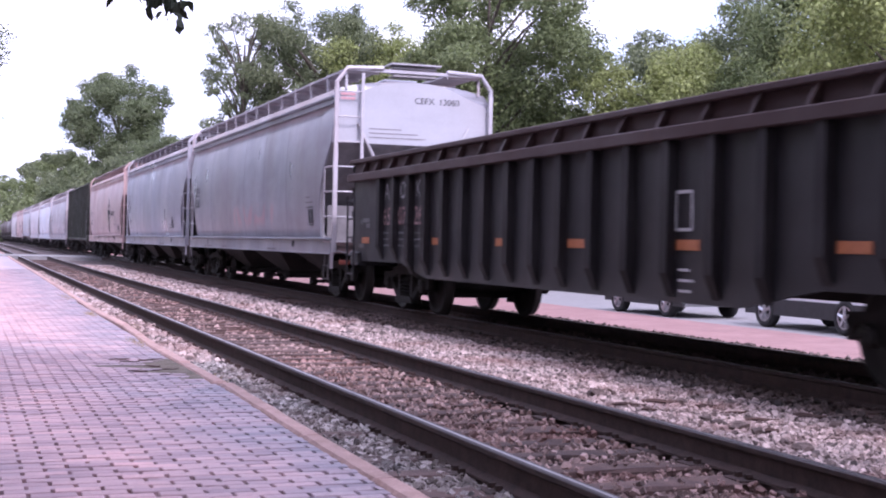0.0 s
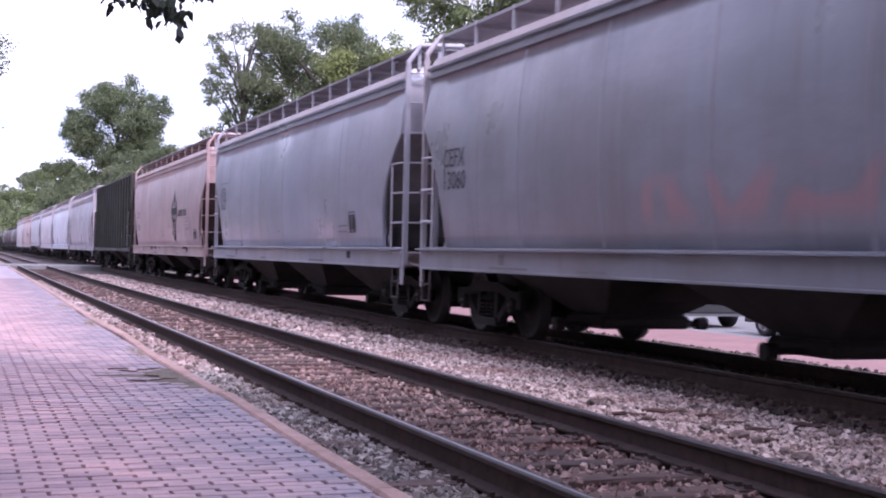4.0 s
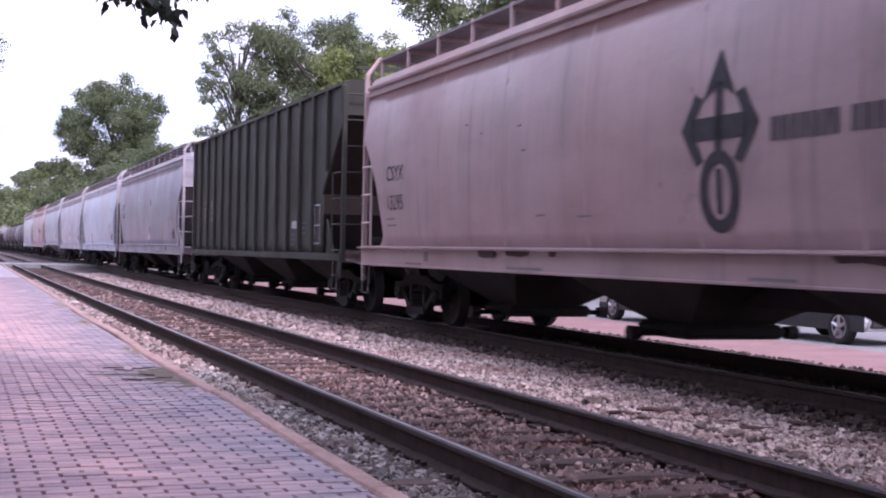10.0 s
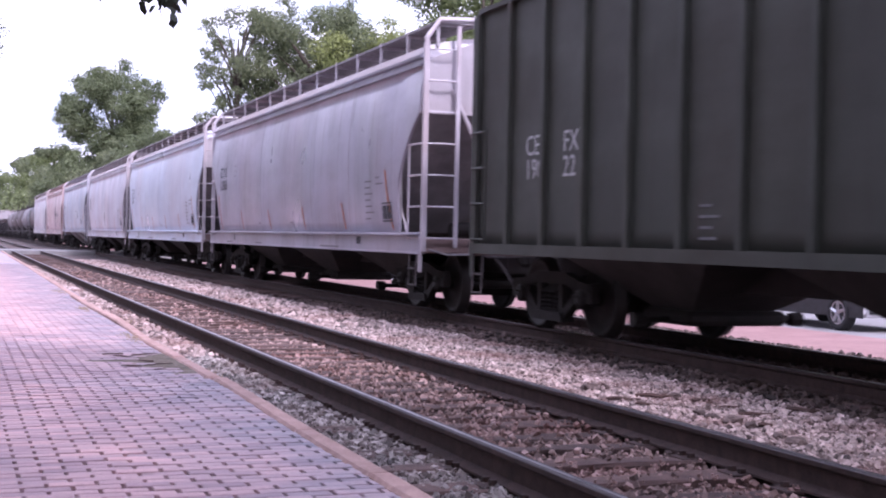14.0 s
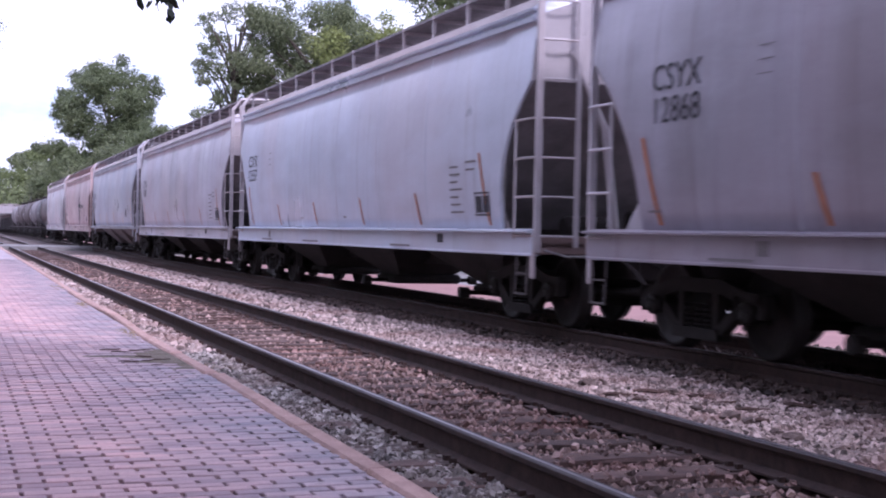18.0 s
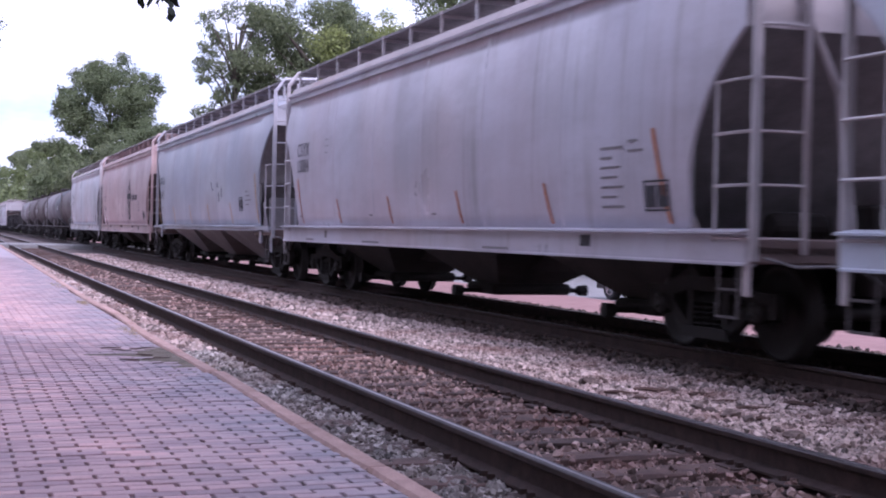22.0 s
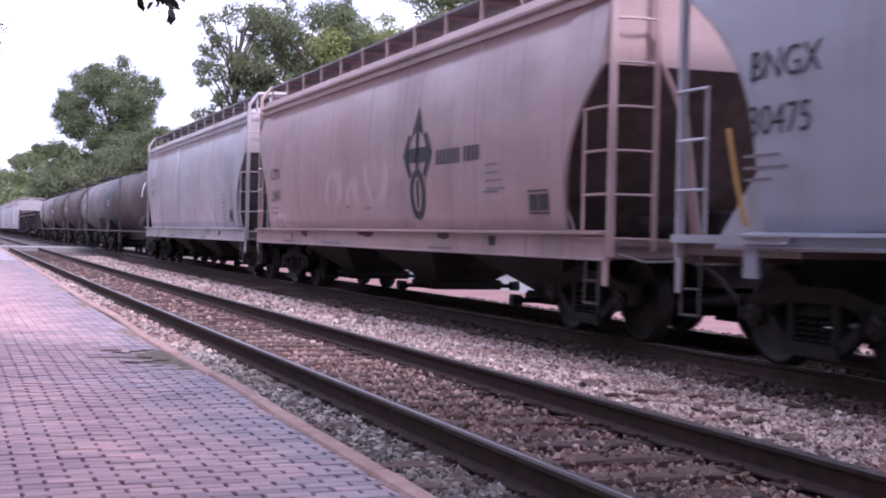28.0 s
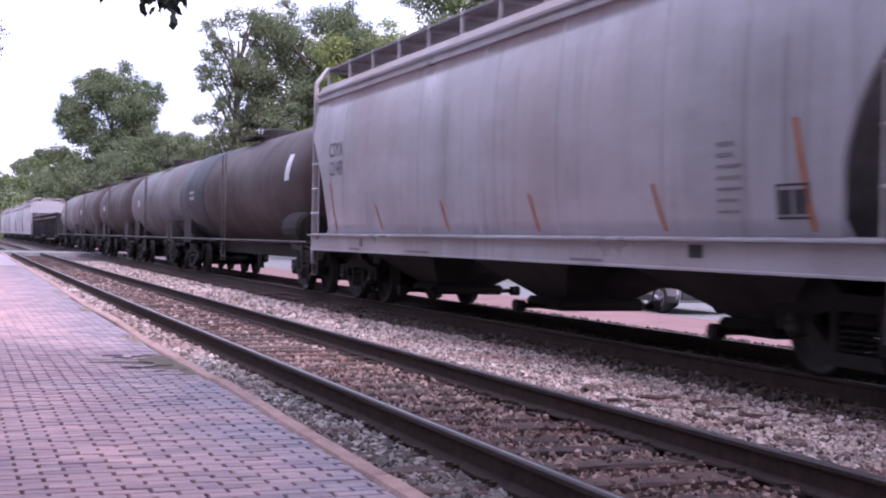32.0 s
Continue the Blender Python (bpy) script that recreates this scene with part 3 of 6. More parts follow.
def hopper_body(side, roof, ye, low0, cut, z_end, power, z_step, deep, end_roof=None, square=False):
    """Shell of a covered hopper. The lower edge of the side sheets climbs towards the ends; the slope sheets lie deeper inside."""
    bm = bmesh.new()
    ye -= 0.10
    ys = [-ye + cut * (i / 16) for i in range(17)] + [-ye + cut + 0.004] + [-ye + cut + (deep - cut) * i / 4 for i in range(1, 5)]
    mid = [ys[-1] + (-2 * ys[-1]) * i / 14 for i in range(1, 14)]
    ys = ys + mid + [-y for y in reversed(ys)]
    nz = 14
    rows = []
    full = roof
    for y in ys:
        d = ye - abs(y)
        roof = end_roof if end_roof and d < 0.001 else full
        k, kc = max(0.0, 1 - d / cut), max(0.0, 1 - d / deep)
        if square and y > 0:
            k, kc, d = 0.0, 0.0, cut + 1
        low = (z_step + (z_end - z_step) * k ** power) if d <= cut + 0.001 else low0
        mid_z = max(low + 0.002, low0 + (z_end - low0) * kc)
        zt = side[-1][0]
        prof = [(curve_lookup(side, low + (zt - low) * i / nz), low + (zt - low) * i / nz) for i in range(nz + 1)] + roof[1:]
        inner = curve_lookup(side, low) - 0.03
        rows.append([bm.verts.new((-inner, y, mid_z)), bm.verts.new((-inner, y, low))] + [bm.verts.new((-x, y, z)) for x, z in prof]
                    + [bm.verts.new((x, y, z)) for x, z in reversed(prof[:-1])] + [bm.verts.new((inner, y, low)), bm.verts.new((inner, y, mid_z))])
    n = len(rows[0])
    for a, b in zip(rows, rows[1:]):
        for j in range(n):
            f = bm.faces.new((a[j], a[(j + 1) % n], b[(j + 1) % n], b[j]))
            f.material_index = 2 if j in (0, n - 2, n - 1) else 0
    for f in (bm.faces.new(rows[0][::-1]), bm.faces.new(rows[-1])):
        f.material_index = 1
    bmesh.ops.recalc_face_normals(bm, faces=bm.faces[:])
    return bm


def bar_y(bm, x, y, s, inset0, inset1, z0, z1, t=0.012):
    a, b = y - s * inset0, y - s * inset1
    box(bm, x - t, x + t, min(a, b), max(a, b), z0, z1)


def end_gear(car, mat, ye, s, top_z, rail_post, plate):
    """Posts, ladders, end sill, steps and brake gear at one end of a hopper."""
    y = s * ye
    for sx in (-1, 1):
        x = sx * 1.50
        bm = bmesh.new()
        box(bm, x - 0.04, x + 0.04, y - 0.03, y + 0.03, 0.92, top_z - 0.34, 0.006)
        if rail_post:
            tube(bm, [(x, y, top_z - 0.36), (x, y, top_z - 0.26), (x * 0.98, y, top_z - 0.22), (x * 0.87, y, top_z + 0.01), (sx * 0.62, y, top_z + 0.04)], 0.04, 8)
        part("corner_post", bm, mat, car)
        bm = bmesh.new()
        tube(bm, [(sx * 1.56, y - s * 0.53, 1.08), (sx * 1.56, y - s * 0.53, 2.50)], 0.018, 6)
        lad = part("side_ladder", bm, mat, car, "short grab-iron ladder on the side")
        bm = bmesh.new()
        tube(bm, [(sx * 1.56, y - s * 0.56, 0), (sx * 1.575, y - s * 0.2, 0), (sx * 1.55, y, 0)], 0.0155, 5)
        rung = mesh_of("rung", bm, mat)
        for i in range(4):
            part("rung", rung, None, lad, at=pose(0, 0, 1.115 + 0.456 * i))
        bm = bmesh.new()
        q0, q1, zl = 0.14, 0.46, 0.42
        for q in (q0, q1):
            tube(bm, [(sx * 1.54, y - s * q, 0.98), (sx * 1.56, y - s * q, zl)], 0.014, 5)
        for z in (zl, zl + 0.24):
            bar_y(bm, sx * 1.555, y, s, q0, q1, z, z + 0.02, 0.018)
        part("sill_step", bm, M_STEP, car)
    for sx in (s,):
        bm = bmesh.new()
        q = y + s * 0.045
        box(bm, sx * 1.02 - 0.03, sx * 1.02 + 0.03, q - 0.02, q + 0.02, 0.98, top_z - 0.08, 0.006)
        lad = part("end_ladder", bm, mat, car, "full-height ladder on the car end")
        bm = bmesh.new()
        tube(bm, [(sx * 1.47, q, 0), (sx * 1.25, q + s * 0.04, 0), (sx * 1.02, q, 0)], 0.0145, 5)
        rung = mesh_of("rung", bm, mat)
        for i in range(7):
            if 1.115 + i * 0.456 < top_z - 0.2:
                part("rung", rung, None, lad, at=pose(0, 0, 1.115 + i * 0.456))
    bm = bmesh.new()
    box(bm, -1.54, 1.54, min(y, y - s * 0.14), max(y, y - s * 0.14), 0.90, 1.12, 0.015)
    box(bm, -1.5, 1.5, min(y, y - s * 1.9), max(y, y - s * 1.9), 0.98, 1.04)
    part("end_sill", bm, P_ENDSILL, car)
    for sx in (-1, 1):
        bm = bmesh.new()
        tube(bm, [(sx * 0.42, y - s * 0.1, 1.04), (sx * 0.62, y - s * 0.05, 2.4), (sx * 1.08, y - s * 0.06, 3.3)], [0.06, 0.045, 0.02], 6)
        part("end_brace", bm, mat, car)
        bm = bmesh.new()
        prism(bm, [(y - s * 0.42, 1.04), (y - s * 1.35, 1.04), (y - s * 1.35, 1.80), (y - s * 1.12, 1.74)] if s > 0 else [(y + 0.95, 1.04), (y + 1.5, 1.04), (y + 1.5, 1.7)], "x", sx * 1.40, sx * 1.37)
        part("gusset", bm, mat, car)
        bm = bmesh.new()
        box(bm, sx * 1.525 - 0.02, sx * 1.525 + 0.02, min(y, y - s * 0.10), max(y, y - s * 0.10), 0.62, 0.95, 0.01)
        part("jacking_pad", bm, mat, car)
    if plate:
        bm = bmesh.new()
        box(bm, -1.36, 1.36, min(y - s * 1.02, y - s * 1.06), max(y - s * 1.02, y - s * 1.06), 1.04, 1.80, 0.006)
        part("shear_plate", bm, M_UNDERGREY, car, "upright steel plate below the slope sheet")
    bm = bmesh.new()
    if s > 0:
        lathe(bm, [(y - 0.30, 0.06), (y - 0.28, 0.26), (y - 0.24, 0.26), (y - 0.22, 0.05)], "y", 18, (0.3, 0, 1.75))
        box(bm, 0.1, 0.5, y - 0.55, y - 0.30, 1.5, 1.95, 0.02)
        part("hand_brake", bm, M_TRUCK, car, "rusty hand brake wheel and housing")
    else:
        lathe(bm, [(-0.75, 0.0), (-0.75, 0.11), (-0.70, 0.13), (-0.20, 0.13), (-0.15, 0.11), (-0.15, 0.0)], "x", 16, (0, y + 0.9, 1.24))
        box(bm, 0.05, 0.35, y + 0.45, y + 0.8, 1.04, 1.45, 0.03)
        part("brake_reservoir", bm, M_TRUCK, car, "grimy brake reservoir on the end platform")
    coupler(car, s * (ye + 0.42), s)


def hopper(label, s0, s1, mat, trim=None, style="cf", z_end=2.93, walk_mat=None, sill_mat=None, group="cars of the freight train", low_bays=False, posts=True, cut=1.08, power=0.5, end_mat=None, bay_mat=None, boards=True, plate=False, roof_mat=None, under_mat=None, wide_bays=False):
    """A covered hopper car whose corner posts stand at s0 and s1 along the train."""
    car = thing("covered_hopper_car", label, "railcar", group)
    trim, ye = trim or mat, (s1 - s0) / 2
    TRAIN.append((car, (s0 + s1) / 2))
    if style == "cf":
        side, roof, low0, top, z_step = CF_SIDE, CF_ROOF, 1.19, 4.28, 1.19
    else:
        side, roof, low0, z_end, top, z_step, cut, power = RIB_SIDE, RIB_ROOF, 1.02, 3.50, 4.34, 2.15, 1.45, 1.0
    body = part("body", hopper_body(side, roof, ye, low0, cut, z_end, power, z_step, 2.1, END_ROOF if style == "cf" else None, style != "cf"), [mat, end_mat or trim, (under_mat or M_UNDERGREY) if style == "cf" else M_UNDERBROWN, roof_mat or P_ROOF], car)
    for f in body.data.polygons:
        if style == "cf" and f.center.z > 3.83 and abs(f.normal.y) < 0.5:
            f.material_index = 3
        f.use_smooth = abs(f.normal.y) < 0.3 and f.center.z < 3.615 and abs(f.center.x) > 1.46
    if style == "cf":
        for i in range(1, 6):
            y = -ye + 1.4 + (2 * ye - 2.8) * i / 6
            bm = bmesh.new()
            cols = [[bm.verts.new((-(curve_lookup(side, z) + o), y + dy, z)) for z in [1.2 + 2.42 * k / 10 for k in range(11)]] for dy, o in ((-0.03, 0.0), (-0.01, 0.0045), (0.01, 0.0045), (0.03, 0.0))]
            for a, b in zip(cols, cols[1:]):
                for k in range(10):
                    bm.faces.new((a[k], a[k + 1], b[k + 1], b[k]))
            part("weld_seam", bm, mat, car)
        z0 = 1.06 if low_bays else 0.88
        for sx in (-1, 1):
            bm = bmesh.new()
            prism(bm, [(sx * 1.46, z0), (sx * 1.57, z0), (sx * 1.57, z0 + 0.02), (sx * 1.555, z0 + 0.03), (sx * 1.555, 1.145), (sx * 1.635, 1.155), (sx * 1.635, 1.172), (sx * 1.46, 1.20)], "y", -ye + (0.02 if not low_bays else 1.2), ye - (0.02 if not low_bays else 1.2))
            part("side_sill", bm, sill_mat or mat, car)
            if low_bays:
                for sy in (-1, 1):
                    bm = bmesh.new()
                    bar_y(bm, sx * 1.55, sy * ye, sy, 0.0, 1.9, 1.09, 1.165, 0.05)
                    bar_y(bm, sx * 1.5, sy * ye, sy, 1.1, 1.3, 0.80, 1.09, 0.02)
                    part("sill_end", bm, mat, car)
    else:
        for sx in (-1, 1):
            n = 16
            for i in range(n):
                y = -ye + 0.1 + (2 * ye - 0.2) * i / (n - 1)
                d = ye - 0.1 - abs(y)
                lo = 1.05 if d > 1.4 or y > 0 else 2.2 + (3.5 - 2.2) * (1 - d / 1.45)
                bm = bmesh.new()
                box(bm, min(sx * 1.465, sx * 1.545), max(sx * 1.465, sx * 1.545), y - 0.05, y + 0.05, lo, 4.03, 0.012)
                part("side_post", bm, mat, car)
            bm = bmesh.new()
            prism(bm, [(sx * 1.42, 0.93), (sx * 1.56, 0.93), (sx * 1.56, 1.06), (sx * 1.42, 1.06)], "y", -ye, ye)
            part("side_sill", bm, mat, car)
    # hopper bays with outlet gates
    span = (2 * ye - 5.0) / 3 if low_bays else ye * 0.56
    half = span / 2
    for y, hb in ((-span, 0.5), (0.0, 0.5), (span, 0.5)) if low_bays else ((-span, 0.42), (0.0, 0.45), (span, 0.42)):
        bm = bmesh.new()
        w, wb = (1.50, 0.62) if low_bays else (1.38, 0.5)
        if wide_bays:
            wb, hb = 0.72, 0.60
        tops = [(-w, y - half, 1.2), (w, y - half, 1.2), (w, y + half, 1.2), (-w, y + half, 1.2)]
        bots = [(-wb, y - hb, 0.40), (wb, y - hb, 0.40), (wb, y + hb, 0.40), (-wb, y + hb, 0.40)]
        tv, bv = [bm.verts.new(q) for q in tops], [bm.verts.new(q) for q in bots]
        bm.faces.new(bv[::-1])
        for k in range(4):
            bm.faces.new((tv[k], bv[k], bv[(k + 1) % 4], tv[(k + 1) % 4]))
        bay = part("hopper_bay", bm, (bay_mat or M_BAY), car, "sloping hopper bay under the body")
        bm = bmesh.new()
        box(bm, -wb - 0.12, wb + 0.12, y - hb - 0.1, y + hb + 0.1, 0.20 if wide_bays else 0.24, 0.40, 0.05)
        tube(bm, [(-1.0, y - 0.1, 0.29), (1.0, y - 0.1, 0.29)], 0.035, 8)
        for sx in (-1, 1):
            lathe(bm, [(sx * 0.92, 0.0), (sx * 0.92, 0.075), (sx * 1.06, 0.085), (sx * 1.06, 0.0)], "x", 10, (0, y - 0.1, 0.29))
        part("outlet_gate", bm, M_TRUCK, bay)
    bm = bmesh.new()
    box(bm, -0.25, 0.25, -ye - 0.2, ye + 0.2, 0.62, 0.98)
    part("centre_sill", bm, M_STEEL, car)
    # roof: hatch trough and two walkways on stands
    bm = bmesh.new()
    box(bm, -0.34, 0.34, -ye + 0.9, ye - 0.9, roof[-1][1] - 0.04, roof[-1][1] + 0.14, 0.03)
    part("roof_hatch", bm, mat, car)
    stand = bmesh.new()
    box(stand, -0.02, 0.02, -0.025, 0.025, 3.92, top + 0.03)
    box(stand, -0.62, 0.02, -0.025, 0.025, top - 0.07, top - 0.022)
    stand = mesh_of("running_board_stand", stand, trim)
    for sx in (-1, 1) if boards else ():
        bm = bmesh.new()
        box(bm, min(sx * 0.66, sx * 1.30), max(sx * 0.66, sx * 1.30), -ye, ye, top - 0.02, top + 0.02)
        board = part("running_board", bm, walk_mat or M_GRATE, car, "steel grating running board on the roof")
        n = 13
        for i in range(n):
            y = -ye + 0.12 + (2 * ye - 0.24) * i / (n - 1)
            part("stand", stand, None, board, at=pose(sx * 1.29, y, 0, 0, 0, 0 if sx > 0 else 180))
    for s in (-1, 1):
        bm = bmesh.new()
        box(bm, -0.48, 0.48, min(s * (ye + 0.06), s * (ye - 0.42)), max(s * (ye + 0.06), s * (ye - 0.42)), top + 0.12, top + 0.15)
        cross = part("crossover_platform", bm, walk_mat or M_GRATE, car)
        for k in range(3):
            bm = bmesh.new()
            box(bm, -0.42, 0.42, min(s * (ye - 0.02), s * (ye - 0.36)), max(s * (ye - 0.02), s * (ye - 0.36)), top - 0.09 + k * 0.07, top - 0.06 + k * 0.07)
            part("grille_bar", bm, P_TRIM_DULL, cross)
        bm = bmesh.new()
        box(bm, -1.28, 1.28, min(s * ye, s * (ye - 0.05)), max(s * ye, s * (ye - 0.05)), top - 0.035, top + 0.025)
        part("end_beam", bm, trim, car)
        end_gear(car, trim, ye, s, top, posts, plate and s < 0)
        truck(car, s * (ye - 1.45))
    return car, (lambda z: curve_lookup(side, z)), ye


def gondola(label, s0, s1, mat, rim, rib, group="cars of the freight train"):
    """An open gondola whose corners stand at s0 and s1 along the train."""
    car = thing("gondola_car", label, "railcar", group)
    ye, top = (s1 - s0) / 2, 2.51
    TRAIN.append((car, (s0 + s1) / 2))
    drop = [(-ye, 0.80), (-ye + 2.7, 0.80), (-ye + 3.9, 0.60), (ye - 3.9, 0.60), (ye - 2.7, 0.80), (ye, 0.80)]
    for sx in (-1, 1):
        bm = bmesh.new()
        prism(bm, drop + [(ye, top - 0.3), (-ye, top - 0.3)], "x", sx * 1.44, sx * 1.40)
        part("side_sheet", bm, mat, car)
        for i, y in enumerate([7.33, 6.58, 5.83, 5.08, 4.32, 3.55, 2.77, 1.98, 1.18, 0.4, -0.36] + [-1.16 - 0.825 * k for k in range(9)]):
            lo = 0.82 if abs(y) > ye - 3.0 else 0.63
            bm = bmesh.new()
            prism(bm, [(sx * 1.441, lo + 0.02), (sx * 1.447, lo + 0.02), (sx * 1.545, lo + 0.25), (sx * 1.545, top - 0.34), (sx * 1.441, top - 0.34)], "y", y - 0.27, y - 0.13)
            if i:
                part("side_post", bm, rib, car)
            bm = bmesh.new()
            prism(bm, [(sx * 1.44, top - 0.24), (sx * 1.55, top - 0.24), (sx * 1.50, top - 0.04), (sx * 1.44, top - 0.04)], "y", y - 0.025, y + 0.025)
            for v in bm.verts:
                v.co.y -= 0.1 if v.co.z > top - 0.1 else 0.0
            part("top_bracket", bm, rim, car)
        bm = bmesh.new()
        for a, b, x in ((top - 0.36, top - 0.23, 1.58), (top - 0.05, top + 0.02, 1.54)):
            box(bm, min(sx * 1.40, sx * x), max(sx * 1.40, sx * x), -ye, ye, a, b, 0.012)
        box(bm, min(sx * 1.41, sx * 1.44), max(sx * 1.41, sx * 1.44), -ye, ye, top - 0.24, top - 0.04)
        part("top_chord", bm, rim, car, "brownish double top rail")
    for s in (-1, 1):
        bm = bmesh.new()
        box(bm, -1.44, 1.44, min(s * ye, s * (ye - 0.06)), max(s * ye, s * (ye - 0.06)), 0.85, top - 0.02)
        for z in (1.15, 1.6, 2.0, 2.38):
            box(bm, -1.46, 1.46, min(s * ye, s * (ye + 0.07)), max(s * ye, s * (ye + 0.07)), z - 0.06, z + 0.06, 0.015)
        part("end_wall", bm, mat, car)
        bm = bmesh.new()
        box(bm, -1.5, 1.5, min(s * (ye - 0.5), s * ye), max(s * (ye - 0.5), s * ye), 0.72, 0.95, 0.02)
        part("end_sill", bm, mat, car)
        ladder("side_ladder", car, mat, (-1.58, s * (ye - 0.1)), (-1.58, s * (ye - 0.5)), 0.45, 1.9, 5, 0.016, 0.018)
        coupler(car, s * (ye + 0.42), s)
        truck(car, s * (ye - 1.75))
    bm = bmesh.new()
    box(bm, -1.4, 1.4, -ye, ye, 0.98, 1.05)
    box(bm, -0.3, 0.3, -ye, ye, 0.66, 0.98)
    part("floor_pan", bm, M_STEEL, car)
    return car, (lambda z: 1.565), ye


def tank_car(label, s0, s1, mat, group="cars of the freight train", radius=1.36):
    car = thing("tank_car", label, "railcar", group)
    half = (s1 - s0) / 2
    TRAIN.append((car, (s0 + s1) / 2))
    yt, zc = half - 0.62, 0.92 + radius
    bm = bmesh.new()
    prof = [(-yt, 0.0), (-yt + 0.05, radius * 0.45), (-yt + 0.16, radius * 0.72), (-yt + 0.34, radius * 0.90), (-yt + 0.62, radius)]
    bands = [-yt + 0.62 + (2 * yt - 1.24) * i / 6 for i in range(1, 6)]
    for y in bands:
        prof += [(y, radius)]
    prof += [(-a, r) for a, r in reversed(prof[:5])]
    lathe(bm, prof, "y", 36, (0, 0, zc))
    part("tank_shell", bm, mat, car, smooth=True)
    bm = bmesh.new()
    box(bm, -0.3, 0.3, -half + 0.5, half - 0.5, 0.64, 0.95, 0.02)
    part("centre_sill", bm, M_STEEL, car)
    bm = bmesh.new()
    lathe(bm, [(zc + radius - 0.1, 0.46), (zc + radius + 0.20, 0.46), (zc + radius + 0.24, 0.40), (zc + radius + 0.24, 0.0)], "z", 16)
    part("dome_cover", bm, M_STEEL, car)
    zt = zc + radius
    for sx in (-1, 1):
        bm = bmesh.new()
        box(bm, min(sx * 0.5, sx * 0.85), max(sx * 0.5, sx * 0.85), -1.1, 1.1, zt - 0.03, zt - 0.005)
        part("dome_walkway", bm, M_STEEL, car)
        bm = bmesh.new()
        tube(bm, [(sx * 0.84, -1.1, zt - 0.04), (sx * 0.84, -1.1, zt + 0.75), (sx * 0.84, 1.1, zt + 0.75), (sx * 0.84, 1.1, zt - 0.04)], 0.015, 5)
        tube(bm, [(sx * 0.84, -1.1, zt + 0.4), (sx * 0.84, 1.1, zt + 0.4)], 0.012, 5)
        part("dome_railing", bm, M_STEEL, car, "thin steel railing beside the dome")
    ladder("side_ladder", car, M_STEP, (-1.44, -0.22), (-1.44, 0.22), 0.5, zc + 0.9, 9, 0.016, 0.022)
    for sx in (-1, 1):
        bm = bmesh.new()
        tube(bm, [(sx * 1.46, -yt - 0.35, 1.02), (sx * 1.46, yt + 0.35, 1.02)], 0.028, 6)
        for i in range(8):
            y = -yt + 2 * yt * i / 7
            tube(bm, [(sx * 1.46, y, 1.02), (sx * 0.9, y, 0.95)], 0.02, 5)
        part("grab_rail", bm, M_STEP, car)
    for s in (-1, 1):
        bm = bmesh.new()
        prism(bm, [(s * (yt - 2.0), 0.9), (s * (yt - 0.6), 0.9), (s * (yt - 0.6), 1.5), (s * (yt - 1.0), 1.9), (s * (yt - 1.6), 1.9), (s * (yt - 2.0), 1.5)], "x", -1.2, 1.2)
        part("saddle", bm, M_STEEL, car)
        bm = bmesh.new()
        box(bm, -1.48, 1.48, min(s * (half - 0.55), s * (half - 1.2)), max(s * (half - 0.55), s * (half - 1.2)), 0.86, 0.94)
        tube(bm, [(-1.4, s * (half - 0.56), 1.05), (-1.4, s * (half - 0.56), 1.55), (1.4, s * (half - 0.56), 1.55), (1.4, s * (half - 0.56), 0.95)], 0.022, 6)
        for sx in (-1, 1):
            for q in (0.6, 1.0):
                box(bm, sx * 1.45 - 0.012, sx * 1.45 + 0.012, s * (half - q) - 0.02, s * (half - q) + 0.02, 0.45, 1.0)
            box(bm, sx * 1.45 - 0.03, sx * 1.45 + 0.03, min(s * (half - 0.6), s * (half - 1.0)), max(s * (half - 0.6), s * (half - 1.0)), 0.45, 0.475)
        part("end_platform", bm, M_STEEL, car)
        coupler(car, s * (half - 0.2), s)
        truck(car, s * (half - 2.05))
    return car, (lambda z: math.sqrt(max(0.01, radius ** 2 - (z - zc) ** 2))), half


# ---- the train, front to rear ----
P_GREY = paint("grey_car_paint", (0.23, 0.242, 0.288), gloss=0.9, streak=0.7, rusty=0.2, spray=((-3.6, 1.6, 1.35, 2.0), (0.36, 0.20, 0.22)))
P_BLUE = paint("pale_blue_grey_paint", (0.272, 0.30, 0.37), gloss=1.0, streak=0.5, rusty=0.15)
P_PINK = paint("faded_pink_paint", (0.43, 0.315, 0.325), streak=0.5, rusty=0.22, spray=((-6.2, -3.0, 1.4, 2.1), (0.27, 0.20, 0.21)))
P_PINK2 = paint("pink_paint_with_pale_spray", (0.42, 0.30, 0.31), streak=0.55, rusty=0.3, spray=((-1.4, 3.2, 1.5, 2.35), (0.54, 0.42, 0.42)))
P_GREEN = paint("dark_green_paint", (0.052, 0.058, 0.048), (0.036, 0.030, 0.029), (0.10, 0.05, 0.04), 0.6, 0.4, 0.6, 0.3)
P_BLACK = paint("faded_black_paint", (0.014, 0.0135, 0.0165), (0.032, 0.028, 0.031), (0.08, 0.045, 0.04), 0.7, 0.3, 0.5, 0.5)
# gondola ribs, a little darker than the side panels
P_RIB = paint("deep_black_rib_paint", (0.012, 0.010, 0.012), (0.03, 0.022, 0.022), (0.06, 0.035, 0.03), 0.5, 0.3, 0.6, 0.3)
P_LIGHT = paint("light_grey_paint", (0.55, 0.60, 0.70), streak=0.28, rusty=0.15)
P_STAINED = paint("rust_stained_light_grey_paint", (0.44, 0.43, 0.475), streak=0.6, rusty=0.35)
